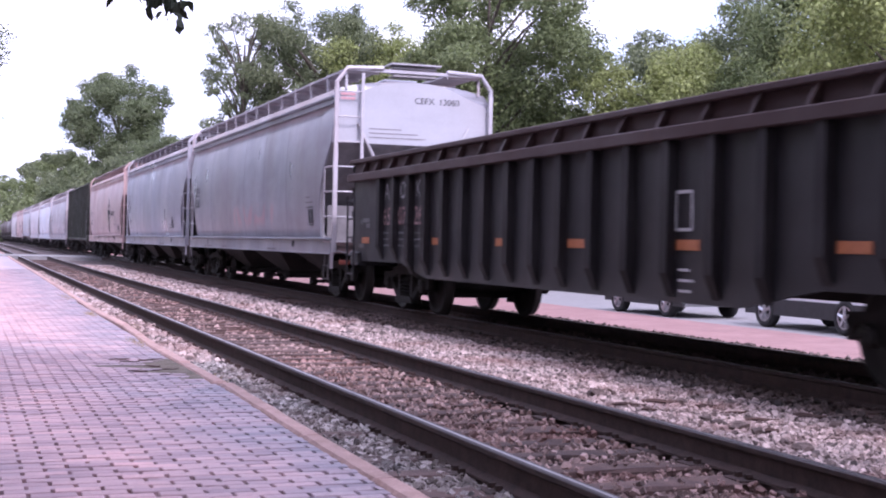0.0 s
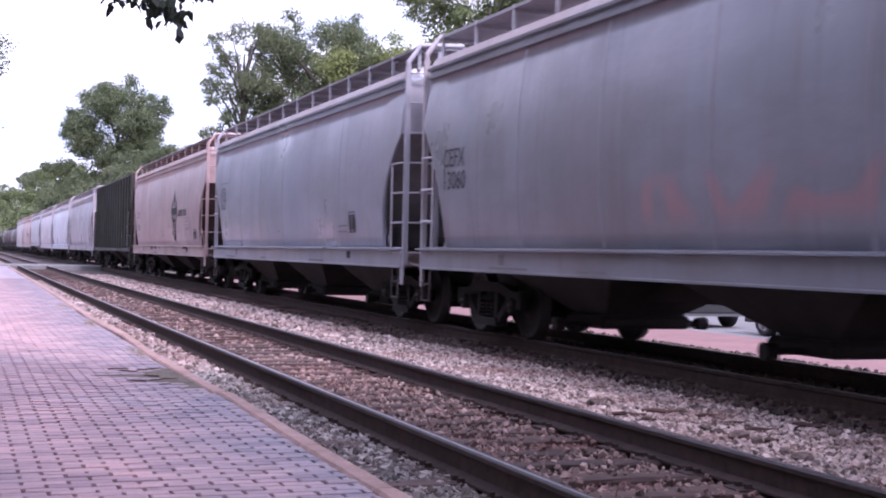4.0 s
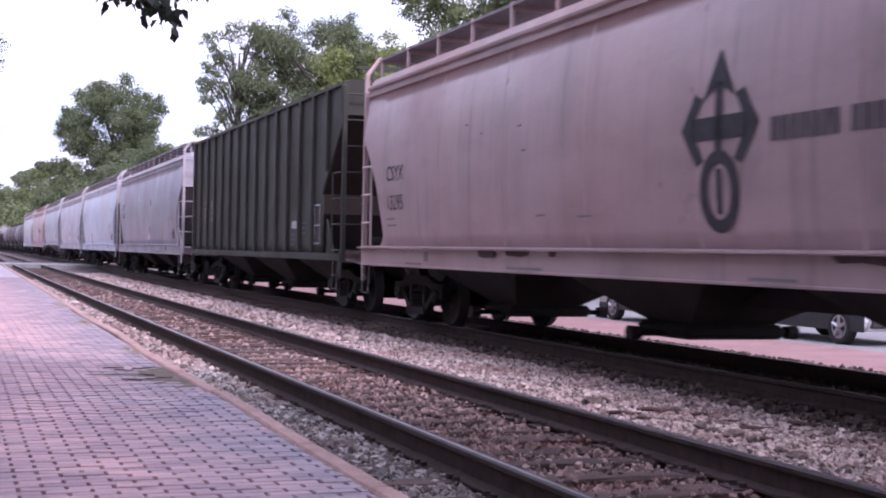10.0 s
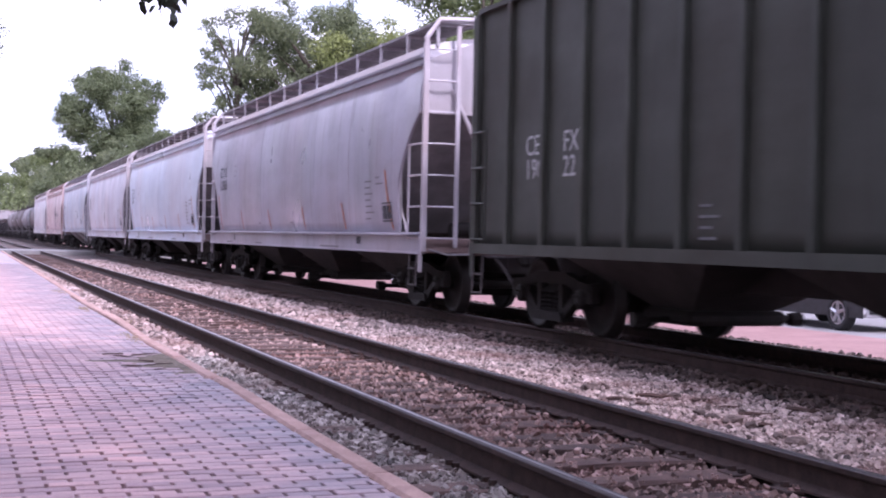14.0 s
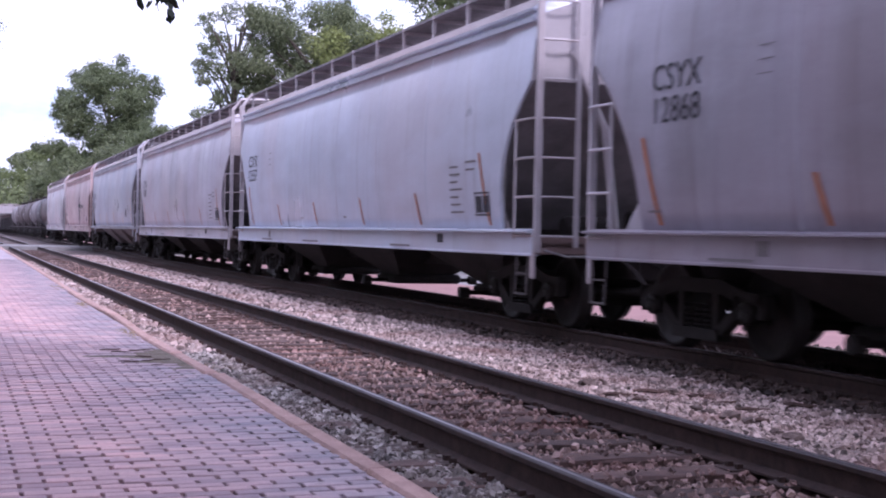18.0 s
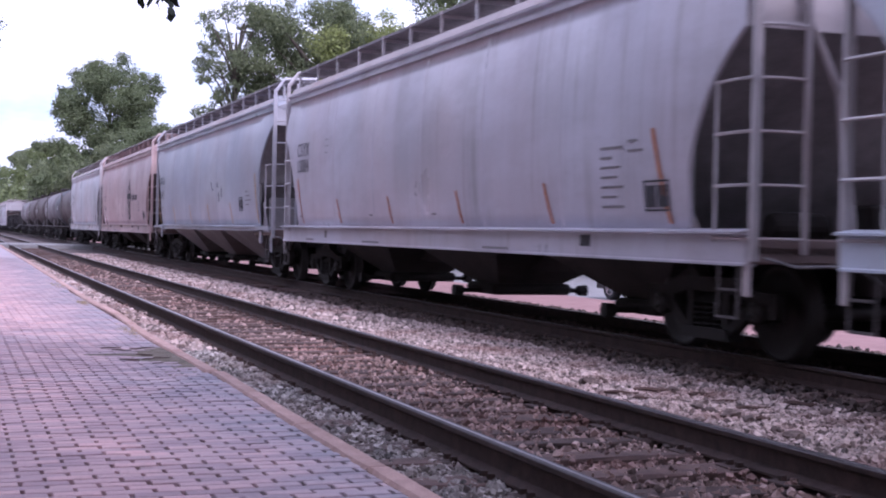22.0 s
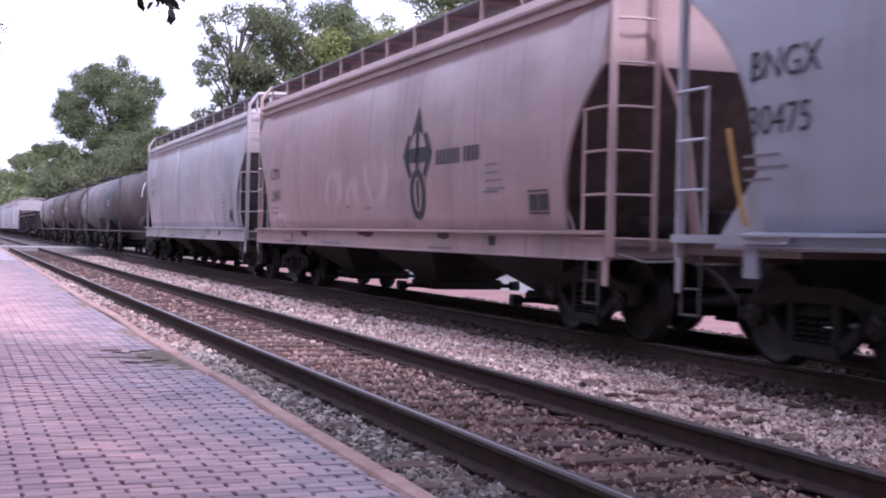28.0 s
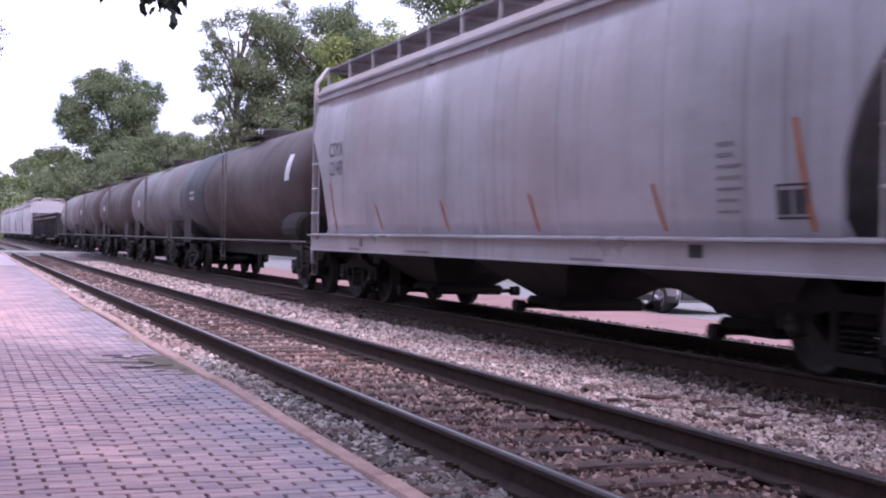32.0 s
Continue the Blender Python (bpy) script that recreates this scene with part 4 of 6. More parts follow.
P_LILAC = paint("dull_lilac_grey_paint", (0.345, 0.335, 0.40), streak=0.6, rusty=0.25)
P_TANK = paint("sooty_tank_paint", (0.052, 0.034, 0.033), (0.027, 0.019, 0.019), (0.12, 0.06, 0.045), 0.6, 0.6, 0.58, 0.4)
P_BLUEBLACK = paint("blue_black_stain", (0.015, 0.021, 0.032), (0.035, 0.042, 0.055), streak=0.5, rusty=0.2, rough=0.5, gloss=0.5)
P_TANK2 = paint("dusty_tank_paint", (0.15, 0.14, 0.15), (0.045, 0.034, 0.034), (0.13, 0.07, 0.05), 0.7, 0.5, 0.55, 0.4)
P_TRIM = paint("off_white_trim_paint", (0.46, 0.43, 0.45), streak=0.4, rusty=0.3)
P_PINKTRIM = paint("pale_pink_trim_paint", (0.50, 0.37, 0.36), streak=0.4, rusty=0.3)
P_DULL = paint("dull_warm_grey_paint", (0.50, 0.49, 0.56), streak=0.5, rusty=0.2)
P_BLUE2 = paint("clean_blue_grey_paint", (0.36, 0.385, 0.455), streak=0.28, rusty=0.15)
P_BLUETRIM = paint("blue_grey_trim_paint", (0.42, 0.42, 0.47), streak=0.4, rusty=0.3)
P_GREYTRIM = paint("chalky_grey_trim_paint", (0.46, 0.45, 0.49), streak=0.4, rusty=0.35)
P_LILACTRIM = paint("chalky_lilac_trim_paint", (0.50, 0.47, 0.51), streak=0.4, rusty=0.35)
M_PLATE = speckled("pale_walkway_plate", (0.36, 0.35, 0.38), (0.48, 0.47, 0.50), 6, 0.7)
M_GREY = speckled("dim_grey_stencil", (0.12, 0.12, 0.13), (0.20, 0.20, 0.21), 10, 0.8)
P_GONDTOP = paint("brown_black_paint", (0.052, 0.031, 0.031), (0.05, 0.03, 0.03), streak=0.5, rusty=0.4, rough=0.6, gloss=0.35)
P_BAY = paint("streaked_bay_paint", (0.24, 0.215, 0.22), (0.08, 0.06, 0.055), streak=0.9, rusty=0.5)
P_ENDSILL = paint("rusty_end_sill_paint", (0.25, 0.185, 0.175), (0.10, 0.07, 0.06), streak=0.6, rusty=0.6, rough=0.6, gloss=0.4)
P_ROOF = paint("dusty_roof_paint", (0.36, 0.325, 0.33), (0.16, 0.12, 0.11), streak=0.5, rusty=0.5, rough=0.6, gloss=0.3)
P_ROOFPINK = paint("dusty_pink_roof_paint", (0.36, 0.275, 0.27), (0.16, 0.11, 0.10), streak=0.5, rusty=0.5, rough=0.6, gloss=0.3)
# end sheets, paler than the side sheets of the same car
P_END = paint("pale_end_sheet_paint", (0.38, 0.385, 0.42), (0.27, 0.265, 0.29), streak=0.35, rusty=0.08)

def data_panel(car, y, z, surf, w=0.42, h=0.34, mat=None):
    """Boxed data panel."""
    bars_ = [rect(0, 0, w, 0.02), rect(0, h, w, 0.02), rect(0, 0, 0.02, h), rect(w - 0.02, 0, 0.02, h), rect(0.04, 0.04, w / 2 - 0.06, h - 0.07), rect(w / 2 + 0.02, 0.04, w / 2 - 0.06, h - 0.07)]
    side_mark("data_panel", car, bars_, y, z, mat or M_BLACK, surf, "boxed black data panel")


def stencil(car, y, z, surf, rows, seed, wide=0.6, mat=None):
    """Rows of lettering too small to read, as short bars."""
    rng = random.Random(seed)
    for i in range(rows):
        side_mark("stencil_line", car, [rect(0, -i * 0.10, wide * rng.uniform(0.5, 1.0), 0.026)], y, z, mat or M_FAINT, surf)


def strips(car, surf, spots, mat):
    for y, h, tilt in spots:
        side_mark("reflector_strip", car, [[(0, 0), (0.075, 0), (0.075 - tilt, h), (-tilt, h)]], y, 1.24, mat, surf, "upright reflective strip on the side sheet")


def marking(car, surf, a, b, y, z, size=0.36, gap=0.31, mat=None):
    side_mark("car_marking", car, (a, size), y, z, mat or M_BLACK, surf)
    side_mark("car_marking", car, (b, size), y, z - gap, mat or M_BLACK, surf)


def sill_marks(car, ye, seed):
    """Faint stencils and a small badge along the side sill."""
    rng = random.Random(seed)
    out = []
    for y in (ye - 2.5, ye * 0.3, -ye * 0.35):
        out.append([y + rng.uniform(-.5, .5), rng.uniform(0.5, 1.3), 0.925, 0.03])
    for y, w, z, h in out:
        side_mark("sill_stencil", car, [rect(0, 0, w, h)], y, z, M_FAINT, lambda q: 1.588)
    side_mark("sill_badge", car, [rect(0, 0, 0.24, 0.12)], -ye * 0.62, 1.0, M_BLACK, lambda q: 1.556)
    side_mark("sill_badge", car, [rect(0, 0, 0.18, 0.13)], ye * 0.62, 0.98, M_FAINT, lambda q: 1.556)


M_WORDWORN = speckled("worn_white_stencil", (0.12, 0.12, 0.13), (0.55, 0.54, 0.57), 22, 0.8)
M_WORDRED = speckled("rust_stained_stencil", (0.17, 0.06, 0.06), (0.55, 0.40, 0.41), 14, 0.8)
M_PEEL = speckled("peeled_maroon_paint", (0.07, 0.04, 0.045), (0.15, 0.09, 0.10), 14, 0.8)
M_FAINT = speckled("worn_stencil", (0.18, 0.166, 0.174), (0.29, 0.268, 0.278), 30, 0.8)
M_REDPAINT = speckled("dull_red_paint", (0.30, 0.07, 0.05), (0.42, 0.12, 0.08), 8, 0.6)
M_REDMARK = speckled("faded_red_spray", (0.55, 0.26, 0.28), (0.62, 0.40, 0.42), 9, 0.7)

# black gondola
car, surf, ye = gondola("black steel gondola car with rusty ribbed sides", 6.3, 22.5, P_BLACK, P_GONDTOP, P_RIB)
flat = lambda z: 1.444
for ch, num, y in (("A", "65", 6.32), ("O", "07", 5.54), ("K", "26", 4.76)):
    side_mark("car_marking", car, (ch, 0.38), y - 0.04, 1.81, M_WORDWORN, flat)
    side_mark("car_marking", car, (num, 0.40), y + 0.03, 1.40, M_WORDRED, flat)
    stencil(car, y, 1.26, flat, 3, 60 + len(ch), 0.36, M_GREY)
for y, z, w in ((7.62, 1.42, 0.1), (7.5, 1.45, 0.4), (7.3, 1.36, 0.22), (7.72, 1.02, 0.3)):
    side_mark("worn_stencil", car, [rect(0, 0, w, 0.07)], y, z, M_GREY, flat)
for y in (7.55, 3.95, 1.5, -0.66, -3.1, -5.6):
    side_mark("reflector_strip", car, [rect(0, 0, 0.44, 0.10)], y, 1.1, M_ORANGE, flat, "orange reflective strip")
side_mark("white_outline", car, [rect(0, 0, 0.32, 0.03), rect(0, 0.36, 0.32, 0.03), rect(0, 0, 0.03, 0.39), rect(0.29, 0, 0.03, 0.39)], -3.08, 1.28, M_WORDWHITE, flat, "white stencilled outline box")
stencil(car, -3.15, 0.9, flat, 3, 66, 0.4, M_WORDWHITE)

# grey hopper
car, surf, ye = hopper("grey covered hopper car with rust-stained curved sides", 23.58, 39.72, P_GREY, P_GREYTRIM, walk_mat=M_PLATE, cut=0.86, power=0.45, end_mat=P_END, plate=True)
marking(car, surf, "CEFX", "13060", ye - 1.0, 2.3)
data_panel(car, -ye + 1.75, 1.42, surf)
stencil(car, -ye + 1.9, 1.95, surf, 3, 1)
sill_marks(car, ye, 1)
for text_, at_ in (("CEFX", 0.02), ("13060", 0.50)):
    me = words(text_, 0.165)
    me.materials.clear()
    me.materials.append(M_BLACK)
    for v in me.vertices:
        v.co = Vector((v.co.x + at_, -ye + 0.094, v.co.y + 3.71))
    part("end_marking", me, None, car)
for z, w in ((3.20, 0.62), (3.12, 0.95), (3.04, 1.10)):
    bm = bmesh.new()
    bm.faces.new([bm.verts.new(q) for q in ((-0.85, -ye + 0.094, z), (-0.85 + w, -ye + 0.094, z), (-0.85 + w, -ye + 0.094, z + 0.018), (-0.85, -ye + 0.094, z + 0.018))])
    part("end_stencil", bm, M_FAINT, car, "small stencilled lettering on the end sheet")
bm = bmesh.new()
for z in (3.72, 3.80):
    bm.faces.new([bm.verts.new(q) for q in ((-1.40, -ye + 0.093, z), (-1.12, -ye + 0.093, z), (-1.12, -ye + 0.093, z + 0.05), (-1.40, -ye + 0.093, z + 0.05))])
part("red_warning_stencil", bm, M_REDMARK, car, "faded red warning stencil")
bm = bmesh.new()
box(bm, -1.42, -1.05, -ye - 0.12, -ye - 0.06, 0.70, 0.78, 0.01)
part("lever_bracket", bm, M_REDPAINT, car, "red painted lever bracket")

# pale blue-grey hopper
car, surf, ye = hopper("pale blue-grey covered hopper car with rounded sides", 40.57, 56.76, P_BLUE, P_BLUETRIM, cut=0.98, power=0.45, wide_bays=True)
marking(car, surf, "AEX", "1627", ye - 1.1, 2.42)
data_panel(car, -ye + 3.0, 1.44, surf)
side_mark("outline_box", car, [rect(0, 0, 0.95, 0.02), rect(0, 0.4, 0.95, 0.02), rect(0, 0, 0.02, 0.42), rect(0.93, 0, 0.02, 0.42)], ye - 1.0, 2.37, M_FAINT, surf)
stencil(car, -ye + 3.7, 1.55, surf, 2, 2)
stencil(car, 0.5, 1.5, surf, 1, 3, 0.4)
sill_marks(car, ye, 2)


def arrow_emblem(car, surf, y, z):
    """Arrow-and-ring emblem with a bar of lettering beside it."""
    shapes = [[(-0.27, 1.05), (0.0, 1.18), (0.0, 1.50)], [(0.0, 1.18), (0.27, 1.05), (0.0, 1.50)], rect(-0.065, 0.58, 0.13, 0.64), rect(-0.46, 0.69, 0.92, 0.21)]
    for m in (-1, 1):
        shapes.append([(m * 0.64, 0.80), (m * 0.40, 1.12), (m * 0.27, 1.07), (m * 0.44, 0.80)][::m])
        shapes.append([(m * 0.64, 0.80), (m * 0.44, 0.80), (m * 0.25, 0.51), (m * 0.37, 0.46)][::m])
    side_mark("emblem", car, shapes, y, z, M_BLACK, surf, "faded black arrow emblem")
    bm = bmesh.new()
    n, loops = 28, []
    for i in range(n):
        q = 2 * math.pi * i / n
        loops.append([bm.verts.new((-(surf(z + 0.23 + ry * math.sin(q)) + 0.008), y - rx * math.cos(q), z + 0.23 + ry * math.sin(q))) for rx, ry in ((0.19, 0.25), (0.33, 0.37))])
    for a, b in zip(loops, loops[1:] + loops[:1]):
        bm.faces.new((a[0], a[1], b[1], b[0]))
    part("emblem_ring", bm, M_BLACK, car)
    side_mark("emblem_bar", car, [rect(-0.045, 0.03, 0.09, 0.40)], y, z, M_BLACK, surf)
    name, a = [], 0.0
    for w in (0.13, 0.10, 0.12, 0.10, 0.12, 0.12, 0.10, -0.1, 0.11, 0.13, 0.12, 0.13):
        if w > 0:
            name.append(rect(a, 0, w, 0.2))
        a += abs(w) + 0.022
    for bar in name:
        side_mark("name_bar", car, [bar], y - 0.80, z + 0.62, M_NAMEBAR, surf)


M_NAMEBAR = speckled("worn_name_paint", (0.07, 0.06, 0.07), (0.15, 0.12, 0.13), 14, 0.7)


def pink_car(s0, s1, number, seed, mat):
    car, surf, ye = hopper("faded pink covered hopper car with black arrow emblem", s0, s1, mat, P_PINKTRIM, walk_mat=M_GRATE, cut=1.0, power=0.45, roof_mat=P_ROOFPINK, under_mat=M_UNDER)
    arrow_emblem(car, surf, -2.68 if seed < 40 else -2.45, 1.47)
    marking(car, surf, "CSYX", number, ye - 1.4, 2.2, 0.33, 0.45)
    data_panel(car, -ye + 2.0, 1.38, surf, 0.56, 0.26)
    stencil(car, -ye + 3.3, 2.0, surf, 4, seed)
    stencil(car, ye - 1.4, 1.6, surf, 2, seed + 1, 0.8)
    sill_marks(car, ye, seed)
    rngp = random.Random(seed)
    for y, w in (((-4.3, 1.0), (2.2, 0.75), (3.1, 0.6), (0.9, 0.2)) if seed < 40 else ((-3.3, 0.5), (0.6, 0.9), (4.4, 0.5))):
        pts = [(0, 0), (w, 0), (w, -rngp.uniform(.04, .1)), (w * 0.7, -rngp.uniform(.06, .13)), (w * 0.4, -rngp.uniform(.05, .1)), (w * 0.1, -rngp.uniform(.03, .08))]
        side_mark("peeled_patch", car, [pts[::-1]], y, 1.15, M_PEEL, lambda q: 1.557, "dark peeled paint patch on the sill")
    for y, z, w in ((0.2, 1.52, 0.35), (1.3, 1.55, 0.25), (-5.0, 1.66, 0.5)):
        side_mark("worn_stencil", car, [rect(0, 0, w, 0.025)], y, z, M_FAINT, surf)
    for k in range(4 if seed < 40 else 0):
        side_mark("old_scratch", car, [rect(0, 0, rngp.uniform(.05, .14), 0.02)], rngp.uniform(-1.0, 4), rngp.uniform(2.3, 2.8), M_NAMEBAR, surf)
    return car, surf, ye


pink_car(58.25, 74.99, "13295", 30, P_PINK)
# green ribbed hopper
car, surf, ye = hopper("dark green ribbed covered hopper car with flat sides", 76.3, 92.1, P_GREEN, P_GREEN, style="rib", posts=False, boards=False)
for i, (a, b) in enumerate((("CE", "190"), ("FX", "22"))):
    marking(car, surf, a, b, ye - 1.60 - i * 1.04, 2.12, 0.34, 0.28, M_WORDWHITE)
side_mark("white_outline", car, [rect(0, 0, 0.42, 0.03), rect(0, 0.34, 0.42, 0.03), rect(0, 0.72, 0.42, 0.03), rect(0, 0, 0.03, 0.72), rect(0.39, 0, 0.03, 0.72)], 78.42 - 84.2, 1.22, M_WORDWHITE, surf, "white stencilled outline of two boxes")
side_mark("white_label", car, [rect(0, 0, 0.42, 0.15)], 80.25 - 84.2, 1.53, M_WORDWHITE, surf, "white paper label")
stencil(car, 80.25 - 84.2, 1.40, surf, 3, 41, 0.4, M_GREY)
stencil(car, 79.4 - 84.2, 1.62, surf, 3, 42, 0.45, M_GREY)
stencil(car, 86.5 - 84.2, 1.45, surf, 4, 43, 0.4, M_GREY)
SPOTS = [(6.98, 0.85, 0.28), (4.35, 0.42, 0.16), (1.45, 0.42, 0.16), (-1.55, 0.44, 0.16), (-4.4, 0.46, 0.17), (-7.05, 0.92, 0.28)]
for n_, (s0, s1, label, mat, trim, a, b, cut, power) in enumerate((
        (94.08, 111.0, "lilac-grey covered hopper car with rust-streaked sides", P_LILAC, P_LILACTRIM, "CSYX", "12868", 1.02, 0.45),
        (112.39, 129.35, "light grey covered hopper car with orange reflective strips", P_LIGHT, P_TRIM, "CSYX", "12557", 0.95, 0.43),
        (130.58, 147.49, "dull grey covered hopper car with orange reflective strips", P_DULL, P_TRIM, "CSYX", "13084", 0.95, 0.43))):
    car, surf, ye = hopper(label, s0, s1, mat, trim, cut=cut, power=power)
    marking(car, surf, a, b, ye - (1.4 if n_ == 0 else 1.15), 2.52)
    data_panel(car, -ye + 1.85, 1.36, surf, 0.5, 0.28)
    stencil(car, -ye + 2.75, 2.0, surf, 7, 50 + n_, 0.5)
    stencil(car, -ye + 2.15, 2.05, surf, 2, 55 + n_, 0.4)
    for y in (ye - 1.3, 2.6, -0.4):
        stencil(car, y, 1.36, surf, 1, 58 + n_, 0.3)
    side_mark("outline_box", car, [rect(0, 0, 0.22, 0.012), rect(0, 0.12, 0.22, 0.012), rect(0, 0.24, 0.22, 0.012)], ye - 3.2, 2.5, M_FAINT, surf)
    sill_marks(car, ye, 50 + n_)
    strips(car, surf, SPOTS, M_ORANGE)
car, surf, ye = hopper("blue-grey covered hopper car with exposed sloping bays", 148.67, 166.14, P_BLUE2, P_BLUETRIM, low_bays=True, cut=1.25, power=0.31, z_end=3.32, plate=True, bay_mat=P_BAY)
marking(car, surf, "BNGX", "30475", ye - 1.22, 2.46, 0.36, 0.46)
stencil(car, ye - 1.15, 1.82, surf, 3, 71, 0.8)
data_panel(car, 152.07 - 157.4, 1.52, surf, 0.46, 0.3)
stencil(car, 151.3 - 157.4, 1.95, surf, 4, 72)
strips(car, surf, [(7.65, 0.85, 0.2), (4.6, 0.5, 0.2), (1.6, 0.5, 0.2), (-1.3, 0.5, 0.2), (-4.4, 0.5, 0.2), (-7.35, 1.1, 0.24)], M_YELLOW)
pink_car(167.54, 184.35, "12640", 80, P_PINK2)
car, surf, ye = hopper("light grey covered hopper car with orange strips beside tank cars", 185.71, 202.81, P_STAINED, P_TRIM, cut=0.98, power=0.45)
marking(car, surf, "CSYX", "12143", ye - 1.3, 2.55, 0.36, 0.33)
data_panel(car, -ye + 1.9, 1.34, surf, 0.46, 0.27)
stencil(car, -ye + 2.8, 2.0, surf, 7, 90, 0.5)
sill_marks(car, ye, 90)
strips(car, surf, [(6.9, 0.85, 0.28), (4.2, 0.42, 0.3), (1.2, 0.42, 0.26), (-1.8, 0.44, 0.22), (-4.75, 0.46, 0.2), (-7.1, 0.92, 0.2)], M_ORANGE)
for i, (s0, s1, mat, label) in enumerate(((203.2, 221.4, P_TANK, "sooty brown tank car with white placard"), (221.4, 233.9, P_TANK2, "dusty grey tank car with dark spill stains"),
                                          (233.9, 247.2, P_TANK, "sooty brown-black tank car"), (247.2, 260.6, P_TANK, "sooty brown-black tank car"), (260.6, 274.8, P_TANK2, "dusty grey-brown tank car at the row's end"))):
    car, surf, half = tank_car(label, s0, s1, mat)
    side_mark("car_marking_bars", car, [rect(a, 0, 0.16, 0.24) for a in (0, 0.2, 0.4, 0.6)], half - 3.2, 2.15, M_WORDWHITE, surf, "white stencilled bars")
    if i == 0:
        side_mark("placard", car, [rect(0, 0, 0.42, 0.55)], -half + 2.7, 2.3, M_WHITE, surf, "large white paper placard")
        bm = bmesh.new()
        lathe(bm, [(-half + 1.0, 0.0), (-half + 1.0, 0.28), (-half + 1.1, 0.34), (-half + 2.3, 0.34), (-half + 2.4, 0.28), (-half + 2.4, 0.0)], "y", 16, (-1.15, 0, 1.30))
        part("air_reservoir", bm, M_TRUCK, car, "grimy round air reservoir")
        bm = bmesh.new()
        lathe(bm, [(half - 5.6, 1.36), (half - 5.58, 1.366), (half - 1.28, 1.366), (half - 1.26, 1.36)], "y", 36, (0, 0, 2.28))
        part("dark_band", bm, P_BLUEBLACK, car, "dark blue-black stained band round the tank", smooth=True)
        bm = bmesh.new()
        box(bm, -1.3, -1.1, half - 3.4, half - 2.9, 0.95, 1.15, 0.02)
        part("valve_box", bm, M_TRUCK, car, "grimy steel valve box")
for s0 in (276.0, 293.4):
    gondola("black steel gondola car behind the tank cars", s0, s0 + 16.2, P_BLACK, P_GONDTOP, P_RIB)
s = 310.8
for i in range(5):
    hopper("light grey covered hopper car far down the train", s, s + 16.6, (P_LILAC, P_GREY)[i % 2], P_TRIM, cut=1.3, power=0.8, end_mat=P_END)
    s += 17.9


# ---- trees ----
def leaf_cloud(name, centres, radii, count, size, mat, parent, seed, shell=0.55, label=""):
    """Crown of single leaf sprays scattered through rounded masses."""
    rng = np.random.default_rng(seed)
    w = np.array([r[0] * r[1] * r[2] for r in radii]) ** 0.66
    idx = rng.choice(len(centres), count, p=w / w.sum())
    d = rng.normal(size=(count, 3))
    d /= np.linalg.norm(d, axis=1)[:, None]
    rad = shell + (1.08 - shell) * rng.random(count) ** 0.7
    c = np.array(centres)[idx] + d * np.array(radii)[idx] * rad[:, None] + rng.normal(size=(count, 3)) * (size * 0.6 + np.array(radii)[idx] * 0.09)
    n = d + rng.normal(size=(count, 3)) * 0.7 + np.array([0, 0, 0.5])
    n /= np.linalg.norm(n, axis=1)[:, None]
    t = np.cross(n, rng.normal(size=(count, 3)))
    t /= np.linalg.norm(t, axis=1)[:, None] + 1e-9
    b = np.cross(n, t)
    sz = size * (0.6 + 0.8 * rng.random(count))[:, None]
    drop = n * sz * 0.25
    v = np.stack([c - t * sz, c - b * sz * 0.55 - drop, c + t * sz, c + b * sz * 0.55 - drop], 1).reshape(-1, 3)
    f = np.arange(count * 4).reshape(-1, 4)
    me = bpy.data.meshes.new(name)
    me.from_pydata(v.tolist(), [], f.tolist())
    me.materials.append(mat)
    ob = new(name, me)
    ob.parent = parent
    return tagged(ob, label) if label else ob


